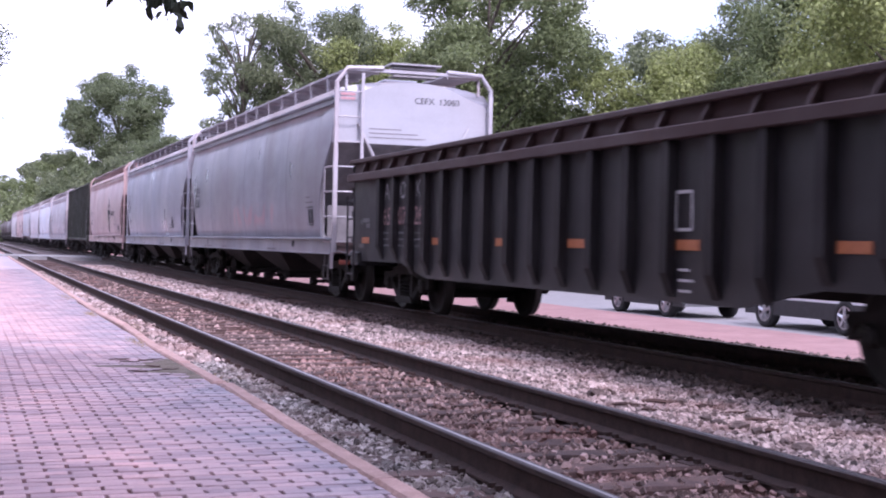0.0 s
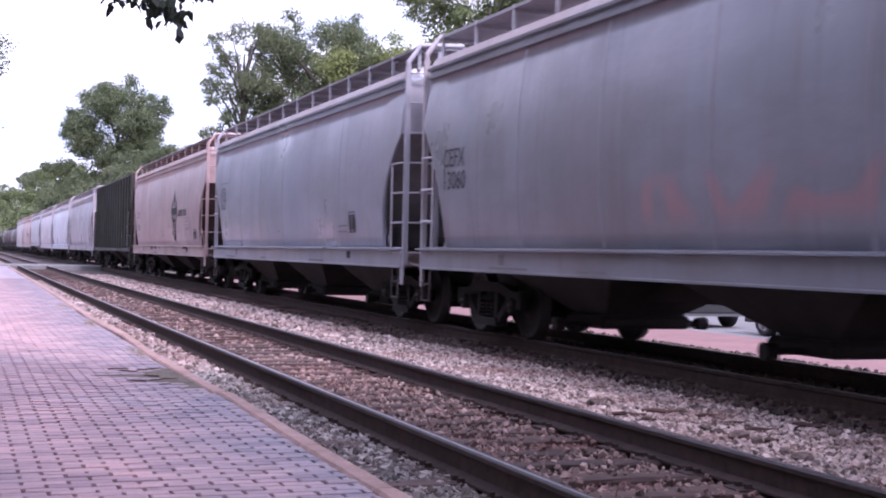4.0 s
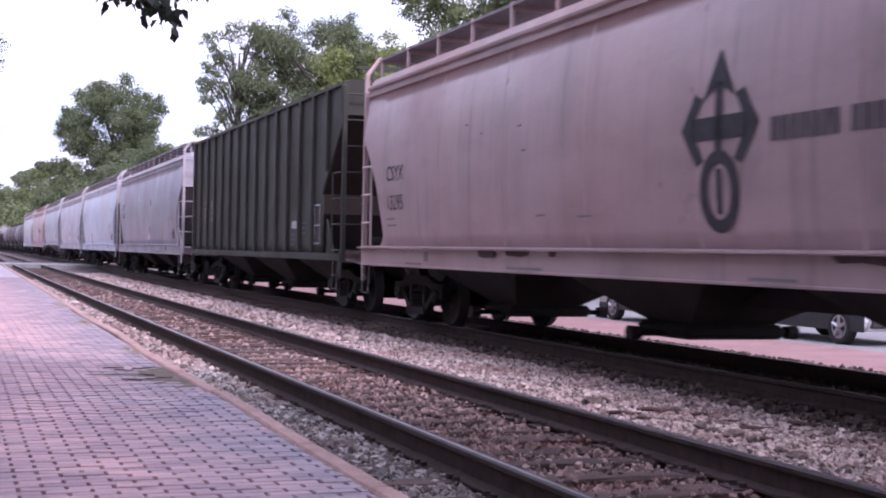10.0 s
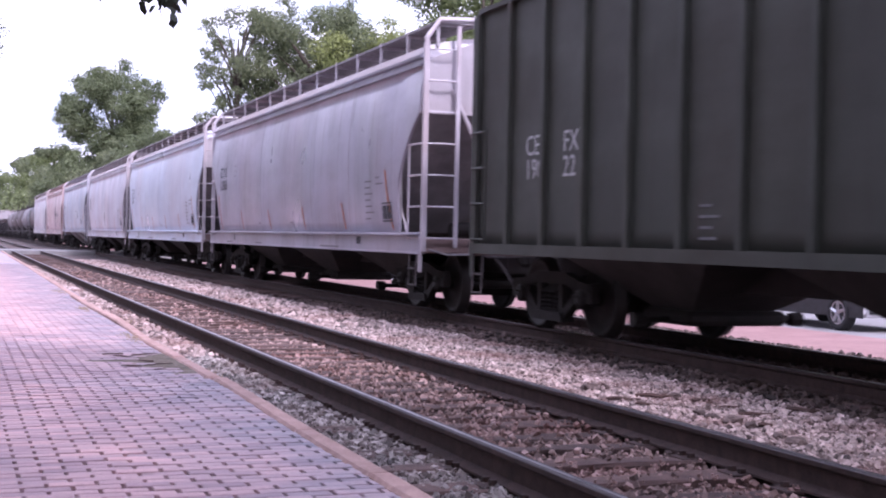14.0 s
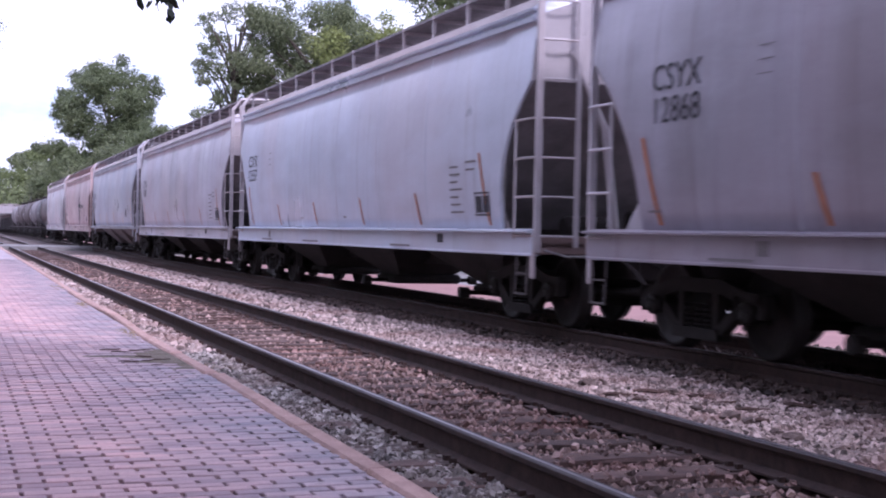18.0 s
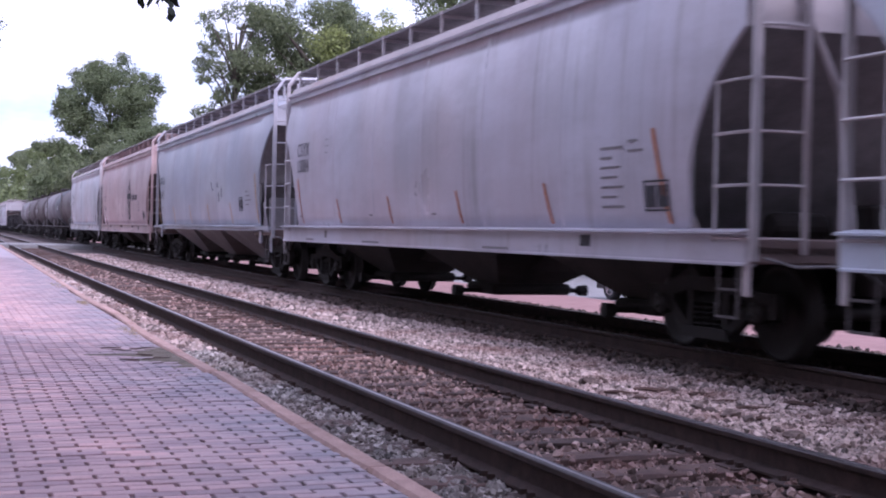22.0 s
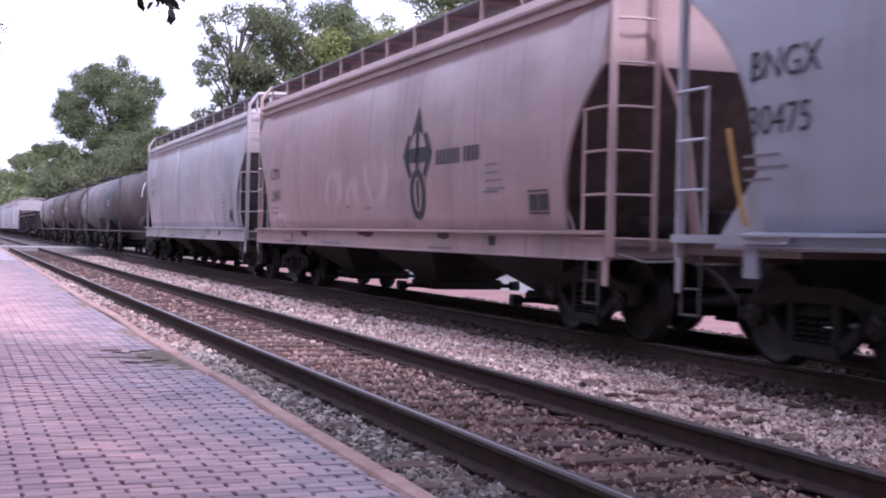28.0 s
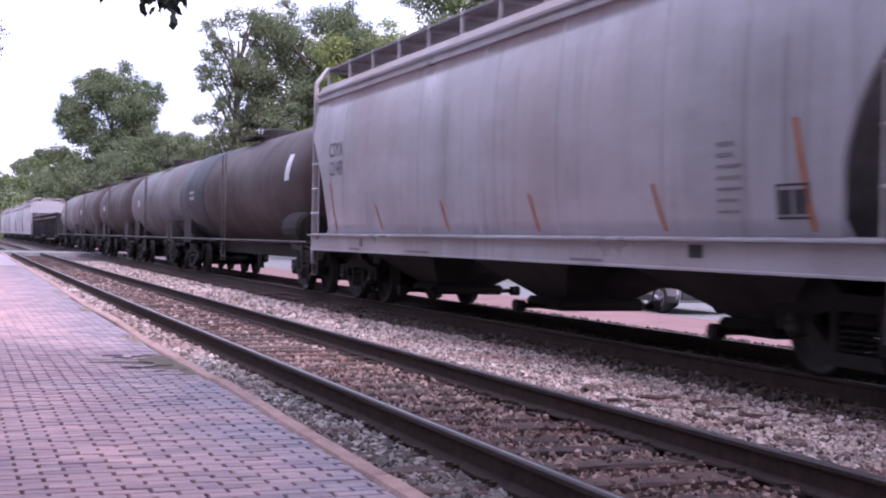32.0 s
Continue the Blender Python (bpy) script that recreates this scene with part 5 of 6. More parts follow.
def tree(label, p, u, height, spread, mat, seed, leaves=7000, leaf=0.26, base=0.3, z=-0.78, lean=0.0):
    rng = random.Random(seed)
    t = thing("tree", label, "tree", "trees along the railway", pose(p, u, z))
    bm = bmesh.new()
    r = height * 0.022
    tube(bm, [(0, 0, 0), (0.1, 0, height * 0.25), (lean * 0.5, 0.1, height * 0.55), (lean, 0.0, height * 0.86)], [r * 1.25, r, r * 0.62, r * 0.15], 9)
    cs, rs = [], []
    n = 38
    for i in range(n):
        k = base + (0.97 - base) * (i + 0.5) / n
        a = i * 2.4 + rng.uniform(-0.5, 0.5)
        wide = (0.45 + 0.55 * math.sin(math.pi * (0.15 + 0.72 * (k - base) / (1 - base))))
        reach = spread * wide * rng.uniform(0.4, 0.95)
        c = (lean * k + reach * math.cos(a), reach * math.sin(a), height * k)
        z0 = height * max(base * 0.7, k - 0.2)
        tube(bm, [(lean * 0.5 * k, 0, z0), (c[0] * 0.5, c[1] * 0.5, (z0 + c[2]) / 2 + 0.2), c], [r * 0.26, r * 0.16, r * 0.06], 5, False)
        m = spread * rng.uniform(0.14, 0.27)
        cs.append(c)
        rs.append((m, m, m * rng.uniform(0.6, 0.85)))
        for j in range(5):
            d = Vector((rng.gauss(0, 1), rng.gauss(0, 1), rng.gauss(0, 0.8))).normalized() * m * rng.uniform(0.7, 1.25)
            cs.append((c[0] + d.x, c[1] + d.y, c[2] + d.z))
            q = m * rng.uniform(0.25, 0.6)
            rs.append((q, q, q * rng.uniform(0.6, 0.9)))
    cs.append((lean, 0, height * 0.55))
    rs.append((spread * 0.5, spread * 0.5, height * 0.27))
    cs.append((lean, 0, height * 0.95))
    rs.append((spread * 0.2, spread * 0.2, height * 0.06))
    part("trunk", bm, M_BARK, t, "grey-brown bark trunk and limbs")
    leaf_cloud("crown", cs, rs, int(leaves * (2.6 if u > 30 else 1)), leaf * (0.58 if u > 30 else 1), mat, t, seed, 0.3)
    return t


tree("slender leafy tree with sparse crown and visible trunk", 19.3, 96, 18.6, 2.9, M_LEAF_MID, 2, 9000, 0.14, 0.42)
tree("tall leafy green tree with open rounded crown", 25.0, 95, 18.6, 7.0, M_LEAF_MID, 3, 36000, 0.17)
tree("yellow-green leafy tree beside a taller one", 28, 92, 16.6, 5.8, M_LEAF_LIGHT, 4, 24000, 0.17)
tree("broad leafy green tree beyond the street", 21.5, 54, 14.6, 5.4, M_LEAF, 5, 46000, 0.13, 0.22)
tree("leafy light green tree beyond the street", 28, 50, 10.2, 4.4, M_LEAF_LIGHT, 6, 24000, 0.13, 0.15)
tree("tall leafy green tree beyond the street", 32.5, 43, 14.5, 5.6, M_LEAF, 7, 36000, 0.13, 0.2)
tree("leafy yellow-green tree beyond the street", 27, 33, 10.5, 5.0, M_LEAF_LIGHT, 8, 32000, 0.12, 0.2)
tree("tall dark green tree beyond the street", 36, 37, 17.0, 6.5, M_LEAF, 14, 24000, 0.14, 0.2)
tree("dark green tree standing behind others", 37.5, 62, 13.4, 6.4, M_LEAF_MID, 9, 28000, 0.17)
tree("broad dark green tree near the line", 20.9, 191, 24.1, 10.4, M_LEAF_DARK, 10, 38000, 0.27, 0.15)
tree("low leafy tree near the line", 21, 145, 12.5, 6.5, M_LEAF_DARK, 11, 24000, 0.2, 0.15)
tree("leafy tree on the platform side", -2.2, 45, 7.6, 4.0, M_LEAF_MID, 12, 16000, 0.10, 0.3, PLAT_Z)
tree("dark green tree behind the street", 36, 110, 14, 7.5, M_LEAF_DARK, 13, 16000, 0.19)
tree("slim green tree behind the street", 33, 80, 12, 5.5, M_LEAF, 15, 14000, 0.17, 0.15)

tree("tall leafy green tree in a dense clump", 27.2, 100, 18.4, 4.6, M_LEAF_MID, 19, 20000, 0.16)
tree("leafy green tree between two taller ones", 29.5, 84, 14.8, 5.5, M_LEAF, 16, 22000, 0.16, 0.1)
tree("leafy green tree in the row beyond the street", 27.5, 66, 10.0, 5.0, M_LEAF, 17, 14000, 0.15, 0.1)
tree("bushy yellow-green tree at the street edge", 27.5, 44, 7.0, 4.0, M_LEAF_LIGHT, 18, 16000, 0.12, 0.08)

# shade tree over the platform, with one low branch
shade = thing("tree", "leafy shade tree with a low branch over the platform", "tree", "trees along the railway", pose(-4.2, 3.0, PLAT_Z))
bm = bmesh.new()
tube(bm, [(0, 0, 0), (0.05, 0.1, 2.2), (0.5, 0.4, 4.5), (1.4, 0.9, 7.0)], [0.26, 0.22, 0.16, 0.05], 10)
tube(bm, [(0.1, 0.2, 2.6), (1.8, 2.6, 3.6), (3.9, 4.8, 3.6), (5.0, 5.9, 3.05), (5.45, 6.05, 2.85)], [0.12, 0.08, 0.045, 0.018, 0.006], 7)
for q in ((5.0, 6.0, 2.78), (5.2, 5.9, 2.72), (5.4, 6.15, 2.70), (5.5, 6.05, 2.60)):
    tube(bm, [(4.75, 5.7, 3.2), (q[0] - 0.05, q[1], q[2] + 0.2), q], [0.012, 0.007, 0.003], 5)
for q in ((3.6, -1.0, 6.4), (4.6, -2.8, 6.7), (1.6, -0.6, 6.2), (6.2, -1.6, 6.9), (5.6, 0.4, 6.9), (7.3, -0.3, 7.1), (5.4, -4.4, 6.9), (6.4, -6.2, 7.2), (9.2, -3.6, 7.4)):
    tube(bm, [(0.4, 0.4, 4.0), (q[0] * 0.6, q[1] * 0.6, 5.6), q], [0.1, 0.06, 0.02], 6, False)
part("trunk", bm, M_BARK, shade, "grey-brown bark trunk and limbs")
leaf_cloud("crown", [(3.6, -1.0, 6.6), (4.6, -2.8, 6.8), (1.6, -0.6, 6.4), (6.2, -1.6, 7.0), (5.6, 0.4, 7.0), (3.2, 1.2, 7.6), (7.4, -0.2, 7.2), (5.4, 1.6, 7.4), (7.2, -2.6, 7.2), (5.2, -4.2, 6.8), (7.0, -4.6, 7.2), (3.4, -4.5, 6.8), (6.2, -6.3, 7.2), (4.4, -6.6, 7.0), (9.0, -3.5, 7.4), (9.6, -5.2, 7.5), (8.8, -1.8, 7.4), (5.2, 2.6, 6.9), (5.9, 2.4, 7.2)], [(1.9, 1.9, 1.1)] * 17 + [(1.3, 1.3, 0.8)] * 2, 52000, 0.085, M_LEAF, shade, 31, 0.2)


def lobed_leaf(bm, at, size, turn, nod):
    out = [(0, 0), (0.22, -0.06), (0.42, -0.16), (0.40, -0.36), (0.46, -0.56), (0.26, -0.74), (0, -0.95), (-0.22, -0.72), (-0.44, -0.58), (-0.38, -0.36), (-0.44, -0.14), (-0.2, -0.05)]
    m = Matrix.Translation(at) @ Euler((nod, 0, turn)).to_matrix().to_4x4()
    bm.faces.new([bm.verts.new(m @ Vector((a * size * rng.uniform(.65, 1.15), 0.06 * size * math.cos(5 * a), b * size * rng.uniform(1.0, 1.5)))) for a, b in out])


rng = random.Random(77)
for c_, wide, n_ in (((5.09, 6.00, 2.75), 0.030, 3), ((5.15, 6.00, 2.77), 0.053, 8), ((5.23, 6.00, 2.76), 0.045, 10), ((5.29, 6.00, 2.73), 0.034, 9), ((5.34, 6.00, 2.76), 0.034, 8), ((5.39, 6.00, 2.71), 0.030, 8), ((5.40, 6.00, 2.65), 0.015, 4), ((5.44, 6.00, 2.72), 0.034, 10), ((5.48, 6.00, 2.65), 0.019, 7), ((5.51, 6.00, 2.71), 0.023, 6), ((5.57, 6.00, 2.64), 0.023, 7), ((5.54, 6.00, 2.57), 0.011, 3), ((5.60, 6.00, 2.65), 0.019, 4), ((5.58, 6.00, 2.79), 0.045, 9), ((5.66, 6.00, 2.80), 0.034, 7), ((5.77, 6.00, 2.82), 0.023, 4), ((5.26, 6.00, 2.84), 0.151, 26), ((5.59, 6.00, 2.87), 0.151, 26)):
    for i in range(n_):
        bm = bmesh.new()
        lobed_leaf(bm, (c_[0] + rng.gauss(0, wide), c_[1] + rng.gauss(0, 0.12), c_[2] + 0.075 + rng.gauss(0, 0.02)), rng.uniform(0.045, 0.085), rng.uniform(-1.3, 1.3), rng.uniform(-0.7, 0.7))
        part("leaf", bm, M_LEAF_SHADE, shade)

# row added out of view: blocks sky light and dims reflections on car sides
for i, (p_, u_, h_) in enumerate(((-12, -22, 11), (-13, -10, 12), (-12, 2, 12.5), (-14, 13, 12), (-12.5, 24, 11.5), (-13.5, 36, 12), (-12, 48, 11), (-13, 62, 12), (-12, 78, 13), (-13, 96, 12.5), (-12, 116, 13), (-13, 138, 13))):
    tree("unseen leafy green tree in a row added to block the sky", p_, u_, h_, 6.0, M_LEAF, 40 + i, 7000, 0.24, 0.12, -0.4)
# three more trees added out of view to darken the nearest car sides
tree("unseen leafy tree added on the platform to dim car sides", -6.2, 12.5, 11.5, 4.8, M_LEAF_MID, 70, 12000, 0.16, 0.25, PLAT_Z)
tree("unseen leafy tree added on the platform to dim car sides", -6.4, 21.0, 11.5, 4.8, M_LEAF_MID, 71, 12000, 0.16, 0.25, PLAT_Z)
tree("unseen leafy tree added on the platform to dim car sides", -6.0, -7.0, 11.5, 5.0, M_LEAF_MID, 72, 12000, 0.16, 0.25, PLAT_Z)
tree("leafy green tree by the road crossing", 23, 118, 11.0, 6.0, M_LEAF_MID, 50, 18000, 0.19, 0.1)
tree("leafy green tree far along the line", 20, 165, 11.5, 7.0, M_LEAF_MID, 51, 14000, 0.25, 0.1)
tree("leafy green tree far along the line", 18.5, 225, 12.5, 7.0, M_LEAF_MID, 52, 14000, 0.26, 0.1)
tree("leafy green tree far along the line", 7.2, 423, 19.2, 14.0, M_LEAF, 53, 20000, 0.5, 0.1)
tree("leafy green tree far along the line", -9, 450, 21.9, 14.0, M_LEAF_MID, 54, 16000, 0.5, 0.1)
tree("leafy green tree far along the line", 18.0, 262, 17.0, 7.4, M_LEAF, 55, 14000, 0.34, 0.08)
tree("leafy green tree far along the line", 20.5, 318, 19.0, 9.0, M_LEAF_MID, 56, 14000, 0.4, 0.08)

# far woods that close the view
rngw = np.random.default_rng(21)
cs, rs = [], []
for i in range(90):
    u = 40 + i * 3.2
    cs.append((44 + rngw.uniform(-4, 4) - max(0, u - 150) * 0.30, u, 3.5 + rngw.uniform(-1, 1.5)))
    rs.append((4.5, 4.5, 5.0))
for i in range(40):
    cs.append((-64 + i * 3.6 + rngw.uniform(-3, 3), 480 + rngw.uniform(-12, 12), 7.5 + rngw.uniform(-1, 4)))
    rs.append((9.5, 9.5, 10))
# unseen clumps added left of the line to darken reflections in far cars
for i in range(40):
    cs.append((-30 + rngw.uniform(-5, 5), 210 + i * 11, 5 + rngw.uniform(-1, 2)))
    rs.append((8, 8, 8.5))
for i in range(30):
    cs.append((46 + rngw.uniform(-4, 4), -50 + i * 3.2, 5))
    rs.append((4.5, 4.5, 5.5))
woods = leaf_cloud("woods", cs, rs, 80000, 0.32, M_LEAF, None, 22, 0.7)
tagged(woods, "distant belt of leafy green woods", "woods", kind="stuff")

# ---- platform ----
strip("platform_bed", -14, CURB_L + 0.12, PLAT_Z - 0.045, PLAT_Z - 0.045, -8, 48, M_JOINT, "sandy bed under the brick platform paving", "platform", 4, 4)
strip("platform_far_paving", -14, CURB_L + 0.25, PLAT_Z, PLAT_Z, 48, 250, M_BRICKS, "pinkish brick platform paving stretching away", "platform", 6, 4)


# ---- parked vehicles across the tracks ----
M_CARWHITE = speckled("white_car_paint", (0.70, 0.70, 0.72), (0.78, 0.78, 0.80), 1.5, 0.25, bumpy=0.0)
M_CARSILVER = speckled("silver_car_paint", (0.42, 0.43, 0.44), (0.50, 0.51, 0.52), 1.5, 0.25, 0.4, bumpy=0.0)
M_CLAD = speckled("black_plastic", (0.02, 0.02, 0.02), (0.035, 0.035, 0.037), 8, 0.6)
M_TYRE = speckled("tyre_rubber", (0.015, 0.015, 0.016), (0.03, 0.03, 0.03), 9, 0.85)
M_ALLOY = speckled("alloy_rim", (0.50, 0.50, 0.52), (0.62, 0.62, 0.64), 6, 0.3, 0.8, bumpy=0.0)
M_GLASS, gn_, gl_, gb_ = material("tinted_glass", 0.05)
gb_.inputs["Base Color"].default_value = (0.03, 0.035, 0.04, 1)


def parked_car(name, label, p, u, mat, height, length, clad):
    """A parked vehicle along the street, its front towards +y."""
    car = thing(name, label, "car", "parked vehicles", station(p, u, -0.5))
    h, L = height, length / 2
    out = [(-L, 0.45), (-L + 0.05, 0.85), (-L + 0.1, h * 0.62), (L - 1.25, h * 0.60), (L - 0.3, h * 0.52), (L - 0.02, h * 0.42), (L, 0.45), (L - 0.1, 0.28), (-L + 0.1, 0.28)]
    bm = bmesh.new()
    prism(bm, out, "x", -0.88, 0.88)
    bmesh.ops.bevel(bm, geom=[e for e in bm.edges if abs(e.verts[0].co.x - e.verts[1].co.x) < 0.01], offset=0.07, segments=2, affect="EDGES")
    part("body", bm, mat, car)
    bm = bmesh.new()
    roof = [(-L + 0.15, h * 0.61), (-L + 0.45, h * 0.97), (-L + 0.8, h), (L - 2.2, h), (L - 1.9, h * 0.96), (L - 1.2, h * 0.60)]
    prism(bm, roof, "x", -0.74, 0.74)
    part("roof", bm, mat, car)
    for sx in (-1, 1):
        for y0, y1, z0, z1 in ((-L + 0.5, -0.35, h * 0.66, h * 0.93), (-0.28, L - 1.75, h * 0.66, h * 0.93)):
            bm = bmesh.new()
            box(bm, min(sx * 0.735, sx * 0.752), max(sx * 0.735, sx * 0.752), y0, y1, z0, z1, 0.004)
            part("side_window", bm, M_GLASS, car)
        bm = bmesh.new()
        box(bm, min(sx * 0.87, sx * 0.90), max(sx * 0.87, sx * 0.90), -L + 0.1, L - 0.1, 0.27, 0.27 + clad, 0.01)
        part("side_cladding", bm, M_CLAD, car)
        bm = bmesh.new()
        box(bm, min(sx * 0.55, sx * 0.86), max(sx * 0.55, sx * 0.86), L - 0.12, L + 0.01, h * 0.38, h * 0.46, 0.02)
        part("headlight", bm, M_WHITE, car, "clear headlight")
        for y in (-L + 0.85, L - 0.85):
            bm = bmesh.new()
            lathe(bm, [(sx * 0.70, 0.20), (sx * 0.70, 0.32), (sx * 0.73, 0.345), (sx * 0.89, 0.345), (sx * 0.92, 0.32), (sx * 0.91, 0.23), (sx * 0.86, 0.22)], "x", 24)
            wheel = part("wheel", bm, M_TYRE, car, "black tyre on an alloy rim", pose(0, y, 0.345), True)
            bm = bmesh.new()
            lathe(bm, [(sx * 0.84, 0.0), (sx * 0.84, 0.225), (sx * 0.905, 0.23), (sx * 0.905, 0.20), (sx * 0.87, 0.19), (sx * 0.87, 0.0)], "x", 20)
            for k in range(5):
                a = 2 * math.pi * k / 5 + 0.3
                d = Vector((0, math.cos(a), math.sin(a)))
                tube(bm, [Vector((sx * 0.895, 0, 0)), Vector((sx * 0.90, 0, 0)) + d * 0.21], [0.05, 0.035], 5)
            part("rim", bm, M_ALLOY, wheel)
    bm = bmesh.new()
    box(bm, -0.8, 0.8, -L - 0.04, -L + 0.1, 0.35, 0.62, 0.03)
    part("rear_bumper", bm, M_CLAD, car)
    bm = bmesh.new()
    box(bm, -0.8, 0.8, L - 0.1, L + 0.05, 0.33, 0.60, 0.03)
    part("front_bumper", bm, M_CLAD, car)
    return car


parked_car("parked_suv", "white parked sport utility car with black lower cladding", 17.05, 23.1, M_CARWHITE, 1.72, 4.45, 0.34)
parked_car("parked_car", "silver parked car on the street", 16.65, 29.25, M_CARSILVER, 1.5, 4.15, 0.16)

# curb stones, set unevenly: offset of the platform-side edge along the line
CURB_RUN = ((-8, 1.90), (5.4, 1.905), (6.7, 1.925), (8.0, 1.93), (9.4, 1.965), (10.72, 1.998), (10.74, 1.945), (12.6, 1.935), (14.4, 1.93), (16.2, 1.975), (18.0, 2.015), (21.0, 1.975), (24.5, 2.02), (28.5, 2.06), (44.0, 2.16), (130.0, 2.2))


def curb_at(u):
    return float(np.interp(u, [q[0] for q in CURB_RUN], [q[1] for q in CURB_RUN]))


curb = thing("platform_curb", "worn pinkish stone curb along the brick platform", "curb", kind="structure")
rng = random.Random(5)
joints = [-6.0, -4.2, -2.4, -0.6, 1.2, 2.9, 4.55, 6.2, 7.7, 9.3, 10.73]
while joints[-1] < 130:
    joints.append(joints[-1] + (rng.uniform(1.4, 1.9) if joints[-1] < 60 else 8.0))
for a, b in zip(joints, joints[1:]):
    ln, pa, pb = b - a, curb_at(a + 0.02), curb_at(b - 0.02)
    bm = bmesh.new()
    box(bm, 0, CURB_W - 0.012, 0.004, ln - 0.004, -0.36, PLAT_Z + 0.02, 0.016)
    bmesh.ops.subdivide_edges(bm, edges=[e for e in bm.edges if e.calc_length() > ln * 0.8], cuts=6)
    for v in bm.verts:
        k = v.co.y / ln
        v.co.x += (pb - pa) * k + 0.006 * noise.noise((v.co.x * 3, (a + v.co.y) * 1.7, v.co.z * 2))
        v.co.z += 0.008 * noise.noise((a * 3 + v.co.y * 2.1, v.co.x * 9, 4.0))
    part("curb_stone", bm, M_CURB, curb, at=station(pa, a, rng.uniform(-.008, .008)) @ pose(0, 0, 0, 0, rng.uniform(-1.5, 1.5), 0))

# soil washed over the bricks beside the curb
bm = bmesh.new()
soil_rows = []
for i in range(61):
    u = 10.3 + 3.6 * i / 60
    row_ = []
    for j in range(25):
        p = 1.15 + 0.80 * j / 24
        near = 1.0 - abs(u - 12.0) / 1.7
        lift = near + 0.9 * (p - 1.95) + 0.55 * noise.noise((p * 1.6, u * 3.6, 1.0)) + 0.35 * noise.noise((p * 4, u * 11, 7.0))
        row_.append(bm.verts.new(place(p, u, PLAT_Z - 0.014 + 0.022 * max(-1.0, min(1.0, lift * 1.4)))))
    soil_rows.append(row_)
for a, b in zip(soil_rows, soil_rows[1:]):
    for j in range(24):
        bm.faces.new((a[j], a[j + 1], b[j + 1], b[j]))
tagged(new("soil_patch", mesh_of("soil_patch", bm, M_SOIL)), "brown soil washed over platform bricks beside the curb", "soil", kind="stuff")

# dry grass by the curb
for n_, (pg, ug, wide, long) in enumerate(((1.96, 26.5, 0.14, 1.6), (2.26, 19.2, 0.22, 1.3), (1.90, 15.0, 0.10, 0.9), (1.88, 20.6, 0.08, 0.8), (2.16, 12.2, 0.10, 0.8))):
    rg = random.Random(300 + n_)
    gv, gf = [], []
    for k in range(220):
        p, u = pg + rg.gauss(0, wide * 0.5), ug + rg.gauss(0, long * 0.4)
        z0 = PLAT_Z - 0.03 if p < curb_at(u) + 0.05 else -0.19
        h, d = rg.uniform(0.015, 0.05), rg.uniform(0, 6.28)
        q, lx, ly, b = place(p, u, z0), math.cos(d) * 0.006, math.sin(d) * 0.006, len(gv)
        gv += [(q.x - lx, q.y - ly, z0), (q.x + lx, q.y + ly, z0), (q.x + rg.gauss(0, h * 0.7), q.y + rg.gauss(0, h * 0.7), z0 + 0.02 + h)]
        gf.append((b, b + 1, b + 2))
    me = bpy.data.meshes.new("dry_grass")
    me.from_pydata(gv, [], gf)
    me.materials.append(M_DRYGRASS)
    tagged(new("dry_grass", me), "thin dry yellow grass growing beside the curb", "grass", kind="stuff")

# ballast stones as real geometry
def stones(name, p0, p1, u0, u1, density, size, z, mat, label, seed, skip=None):
    rng = np.random.default_rng(seed)
    n = int((p1 - p0) * (u1 - u0) * density)
    p, u = rng.uniform(p0, p1, n), rng.uniform(u0, u1, n)
    base = np.array([(-1, -1, -1), (1, -1, -1), (1, 1, -1), (-1, 1, -1), (-1, -1, 1), (1, -1, 1), (1, 1, 1), (-1, 1, 1)], float)
    v = base[None] * rng.uniform(0.45, 1.0, (n, 8, 3)) * rng.uniform(0.55, 1.0, (n, 1, 3))
    q = rng.normal(size=(n, 4))
    q /= np.linalg.norm(q, axis=1)[:, None]
    w, x, y, zz = q.T
    R = np.stack([np.stack([1 - 2 * (y * y + zz * zz), 2 * (x * y - zz * w), 2 * (x * zz + y * w)], -1), np.stack([2 * (x * y + zz * w), 1 - 2 * (x * x + zz * zz), 2 * (y * zz - x * w)], -1), np.stack([2 * (x * zz - y * w), 2 * (y * zz + x * w), 1 - 2 * (x * x + y * y)], -1)], 1)
    sz = size * (0.5 + 1.25 * rng.random(n) ** 2.2)
    v = np.einsum("nij,nkj->nki", R, v) * sz[:, None, None]
    v += np.stack([p + bend(u), u, z + rng.uniform(-0.012, 0.016, n)], -1)[:, None, :]
    quads = np.array([(0, 3, 2, 1), (4, 5, 6, 7), (0, 1, 5, 4), (1, 2, 6, 5), (2, 3, 7, 6), (3, 0, 4, 7)])
    f = (np.arange(n)[:, None, None] * 8 + quads[None]).reshape(-1, 4)
    me = bpy.data.meshes.new(name)
    me.from_pydata(v.reshape(-1, 3).tolist(), [], f.tolist())
    me.materials.append(mat)
    return tagged(new(name, me), label, "ballast stones", kind="stuff")


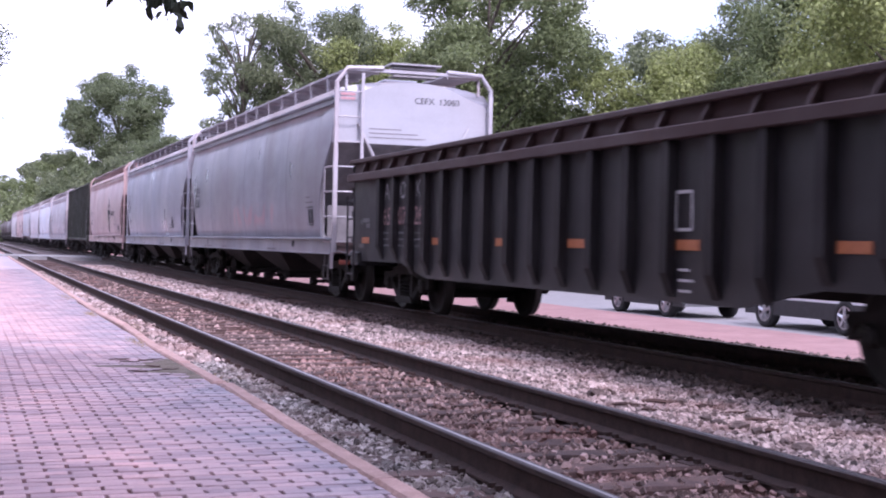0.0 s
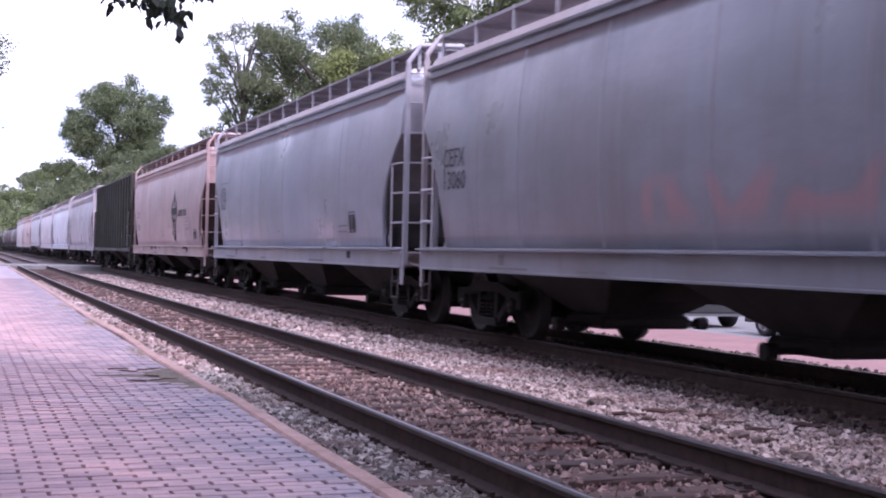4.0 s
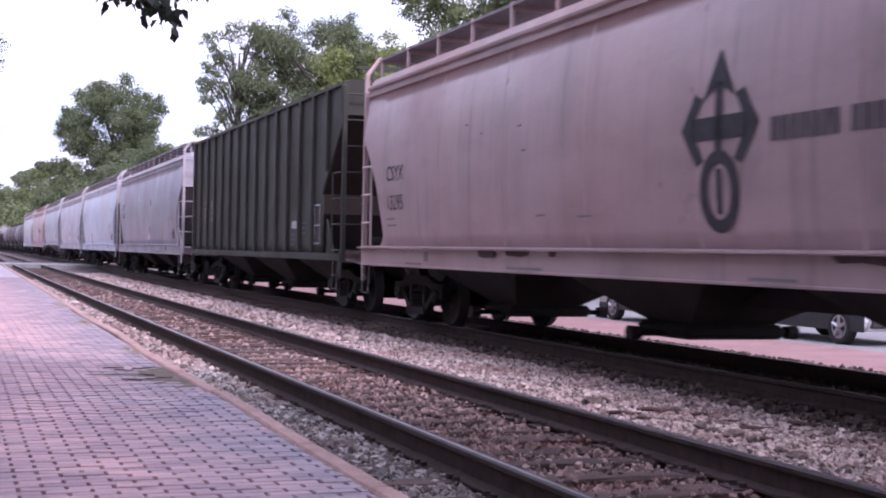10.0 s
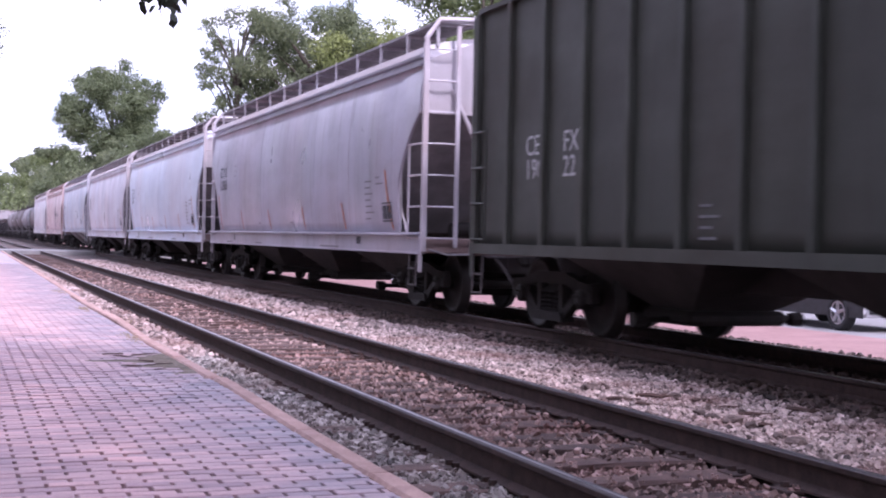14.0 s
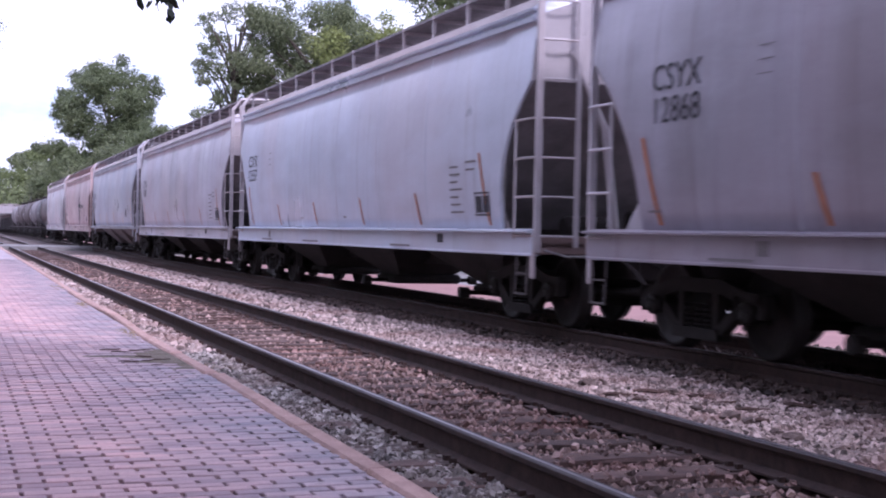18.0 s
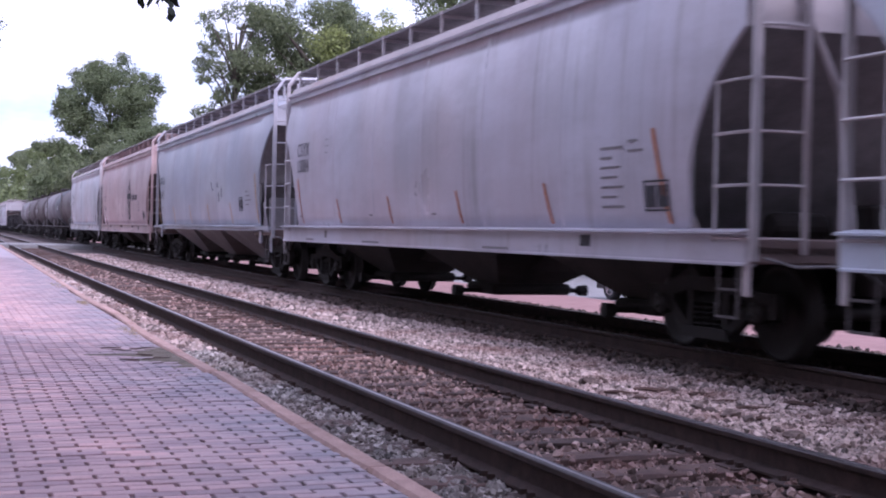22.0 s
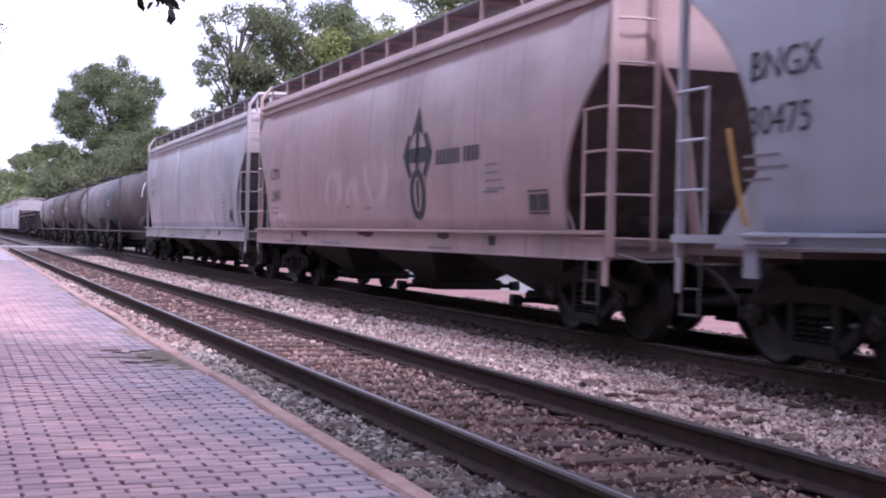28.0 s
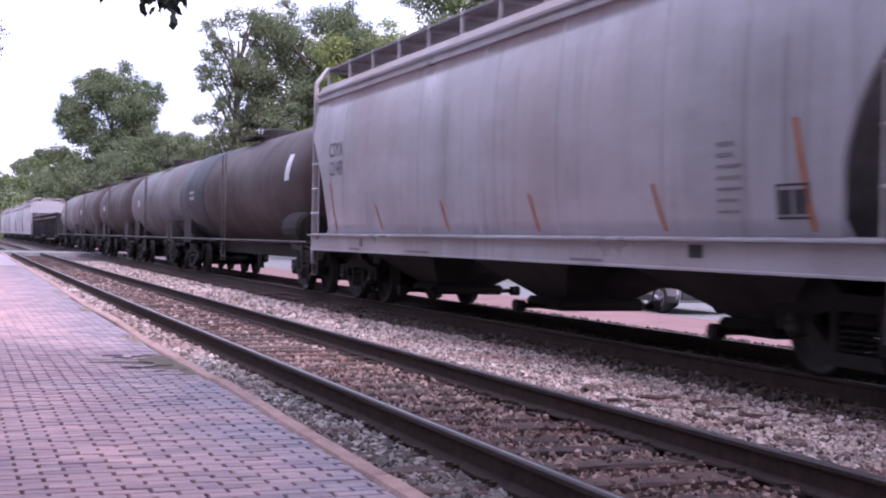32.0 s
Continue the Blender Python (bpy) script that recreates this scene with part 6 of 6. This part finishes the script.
stones("ballast_stones", CURB_L + 0.16, 2.70, 4.5, 14, 1400, 0.0205, -0.195, M_STONE_GREY, "loose grey crushed stone beside the curb", 1)
stones("ballast_stones", CURB_L + 0.16, 2.70, 14, 50, 330, 0.036, -0.195, M_STONE, "loose pale crushed stone beside the curb", 2)
stones("ballast_stones", 2.85, 4.19, 4.5, 18, 760, 0.023, -0.221, M_STONE_RED, "rust-stained crushed stone between the rails", 3)
stones("ballast_stones", 2.85, 4.19, 18, 52, 200, 0.034, -0.226, M_STONE_RED, "rust-stained crushed stone between the rails", 4)
stones("ballast_stones", 4.36, 6.50, 5.5, 18, 1250, 0.0215, -0.20, M_STONE, "loose pale crushed stone between two tracks", 5)
stones("ballast_stones", 4.36, 6.25, 18, 62, 230, 0.042, -0.20, M_STONE, "loose pale crushed stone between two tracks", 6)
stones("ballast_stones", 6.42, 10.2, 7, 26, 260, 0.030, -0.19, M_STONE_DARK, "dark rust-stained crushed stone with shade of the train painted in", 7)

stones("ballast_stones", CURB_L + 0.16, 2.70, -3, 4.5, 330, 0.036, -0.2, M_STONE_GREY, "loose grey crushed stone beside the curb", 8)
stones("ballast_stones", 2.85, 6.25, -3, 4.5, 240, 0.038, -0.212, M_STONE_RED, "rust-stained crushed stone between the rails", 9)
stones("ballast_stones", 2.86, 4.18, 4.5, 13, 95, 0.019, -0.171, M_STONE_RED, "loose stones lying on the wooden ties", 10)

# larger single rocks lying on the ballast
M_ROCK = speckled("dark_brown_rock", (0.09, 0.062, 0.055), (0.22, 0.165, 0.15), 8, 0.9, bumpy=0.6, obj=0.5)
for n_, (p_, u_, r_) in enumerate(((5.27, 10.50, 0.075), (5.23, 9.53, 0.040), (5.75, 9.91, 0.050), (5.32, 8.61, 0.050), (5.36, 8.39, 0.060), (5.37, 8.18, 0.045), (5.37, 8.87, 0.040), (5.21, 7.40, 0.060), (6.19, 8.38, 0.050), (5.27, 7.69, 0.035))):
    bm = bmesh.new()
    bmesh.ops.create_icosphere(bm, subdivisions=2, radius=1.0)
    for v in bm.verts:
        v.co = Vector((v.co.x * r_ * 1.25, v.co.y * r_, v.co.z * r_ * 0.62)) * (1 + 0.55 * noise.noise(v.co * 1.3 + Vector((n_ * 5.1, 0, 0))))
    ob = new("rock", mesh_of("rock", bm, M_ROCK))
    ob.matrix_basis = station(p_, u_, -0.185 + r_ * 0.3) @ pose(0, 0, 0, 0, 0, n_ * 47)
    tagged(ob, "dark angular rock lying on the pale ballast", "rock", "rocks on the ballast")

# fallen twigs and wood scraps lying about
rng = random.Random(13)


def twigs(label, spots, group):
    for p, u, z, ln, r, turn in spots:
        bm = bmesh.new()
        tube(bm, [(-ln / 2, 0, r), (-ln / 6, 0.03 * ln, r * 1.4), (ln / 5, -0.02 * ln, r), (ln / 2, 0.04 * ln, r * 1.3)], [r * 0.7, r, r * 0.9, r * 0.5], 5)
        ob = new("twig", mesh_of("twig", bm, M_TIE))
        ob.matrix_basis = station(p, u, z) @ pose(0, 0, 0, 0, 0, turn)
        tagged(ob, label, "twig", group)


twigs("dark fallen twig on the brick platform", [(rng.uniform(1.4, 1.86), rng.uniform(11.4, 13.2), PLAT_Z + 0.006, rng.uniform(0.08, 0.24), rng.uniform(0.004, 0.008), rng.uniform(-40, 40)) for _ in range(12)], "twigs on the platform")
twigs("broken piece of old tie wood on the ballast", [(rng.uniform(5.0, 6.3), rng.uniform(7.9, 10.2), -0.185, rng.uniform(0.10, 0.32), rng.uniform(0.010, 0.022), rng.uniform(-50, 50)) for _ in range(9)], "wood scraps on the ballast")

# platform bricks: the nearest singly, the rest as one field
BL, BW = 0.222, 0.0945


def brick_mesh():
    bm = bmesh.new()
    box(bm, -BL / 2 + 0.009, BL / 2 - 0.009, -BW / 2 + 0.0045, BW / 2 - 0.0045, -0.05, 0.0)
    bmesh.ops.bevel(bm, geom=[e for e in bm.edges if all(v.co.z > -0.01 for v in e.verts)], offset=0.004, segments=1, affect="EDGES")
    return mesh_of("brick", bm, M_BRICK)


BRICK = brick_mesh()
paving = thing("platform_paving", "pinkish paving bricks laid in running bond", "brick paving", kind="structure")
rng, made_n, field = random.Random(9), 0, []
row, u = 0, -3.02
while u < 48:
    off = BL / 2 if row % 2 else 0.0
    left = -4.0 if u < 14 else -2.5
    c = CURB_L - 0.015 - BL / 2 + off + (BL if u > 25 else 0)
    if not off:
        field.append((c + BL, u, PLAT_Z + rng.uniform(-.006, .001), rng.uniform(-.6, .6), 0.0, True))
    while c > left:
        m = (c, u, PLAT_Z + rng.uniform(-.004, .003), rng.uniform(-.6, .6), rng.uniform(-1, 1), False)
        if made_n < 300 and 5.6 < u and c > 0.2:
            part("brick", BRICK, None, paving, at=station(m[0], u, m[2]) @ pose(0, 0, 0, rng.uniform(-.8, .8), m[3], m[4] * 0.6))
            made_n += 1
        else:
            field.append(m)
        c -= BL
    u += BW
    row += 1
fv, ff = [], []
for c, u, z, ry, rz, cut_short in field:
    x0, x1, y0, y1 = -BL / 2 + 0.009, (0.0 if cut_short else BL / 2 - 0.009), -BW / 2 + 0.0045, BW / 2 - 0.0045
    b, t = len(fv), z + math.radians(ry) * 0.1
    k = bend(u)
    fv += [(c + x0 + k, u + y0, z - 0.05), (c + x1 + k, u + y0, z - 0.05), (c + x1 + k, u + y1, z - 0.05), (c + x0 + k, u + y1, z - 0.05),
           (c + x0 + 0.004 + k, u + y0 + 0.003, t), (c + x1 - 0.004 + k, u + y0 + 0.003, z), (c + x1 - 0.004 + k, u + y1 - 0.003, z), (c + x0 + 0.004 + k, u + y1 - 0.003, t)]
    ff += [(b + 4, b + 5, b + 6, b + 7), (b, b + 1, b + 5, b + 4), (b + 1, b + 2, b + 6, b + 5), (b + 2, b + 3, b + 7, b + 6), (b + 3, b, b + 4, b + 7)]
me = bpy.data.meshes.new("brick_field")
me.from_pydata(fv, [], ff)
me.materials.append(M_BRICKS)
tagged(new("brick_field", me), "pinkish paving bricks in running bond further along", "brick paving", kind="stuff")


# ---- what moves ----
def run(t):
    """Metres that the train has gone after t seconds."""
    return 5.23425 * t + 0.28953 * t * t / 20 - 0.07535 * t ** 3 / 600


def motions():
    for car, s in TRAIN:
        walk(car, [(t, station(TRACK_2, s - run(t))) for t in range(33)])
    first = {}
    for w in WHEELS:
        y = w.matrix_basis.translation.y
        if y not in first:
            walk(w, [(i / 10, pose(0, y, 0.445, math.degrees(run(i / 10) / 0.445))) for i in range(321)])
            first[y] = w
        else:
            w.rotation_mode = "QUATERNION"
            w.animation_data_create()
            w.animation_data.action = first[y].animation_data.action
            w.animation_data.action_slot = first[y].animation_data.action_slot


motions()
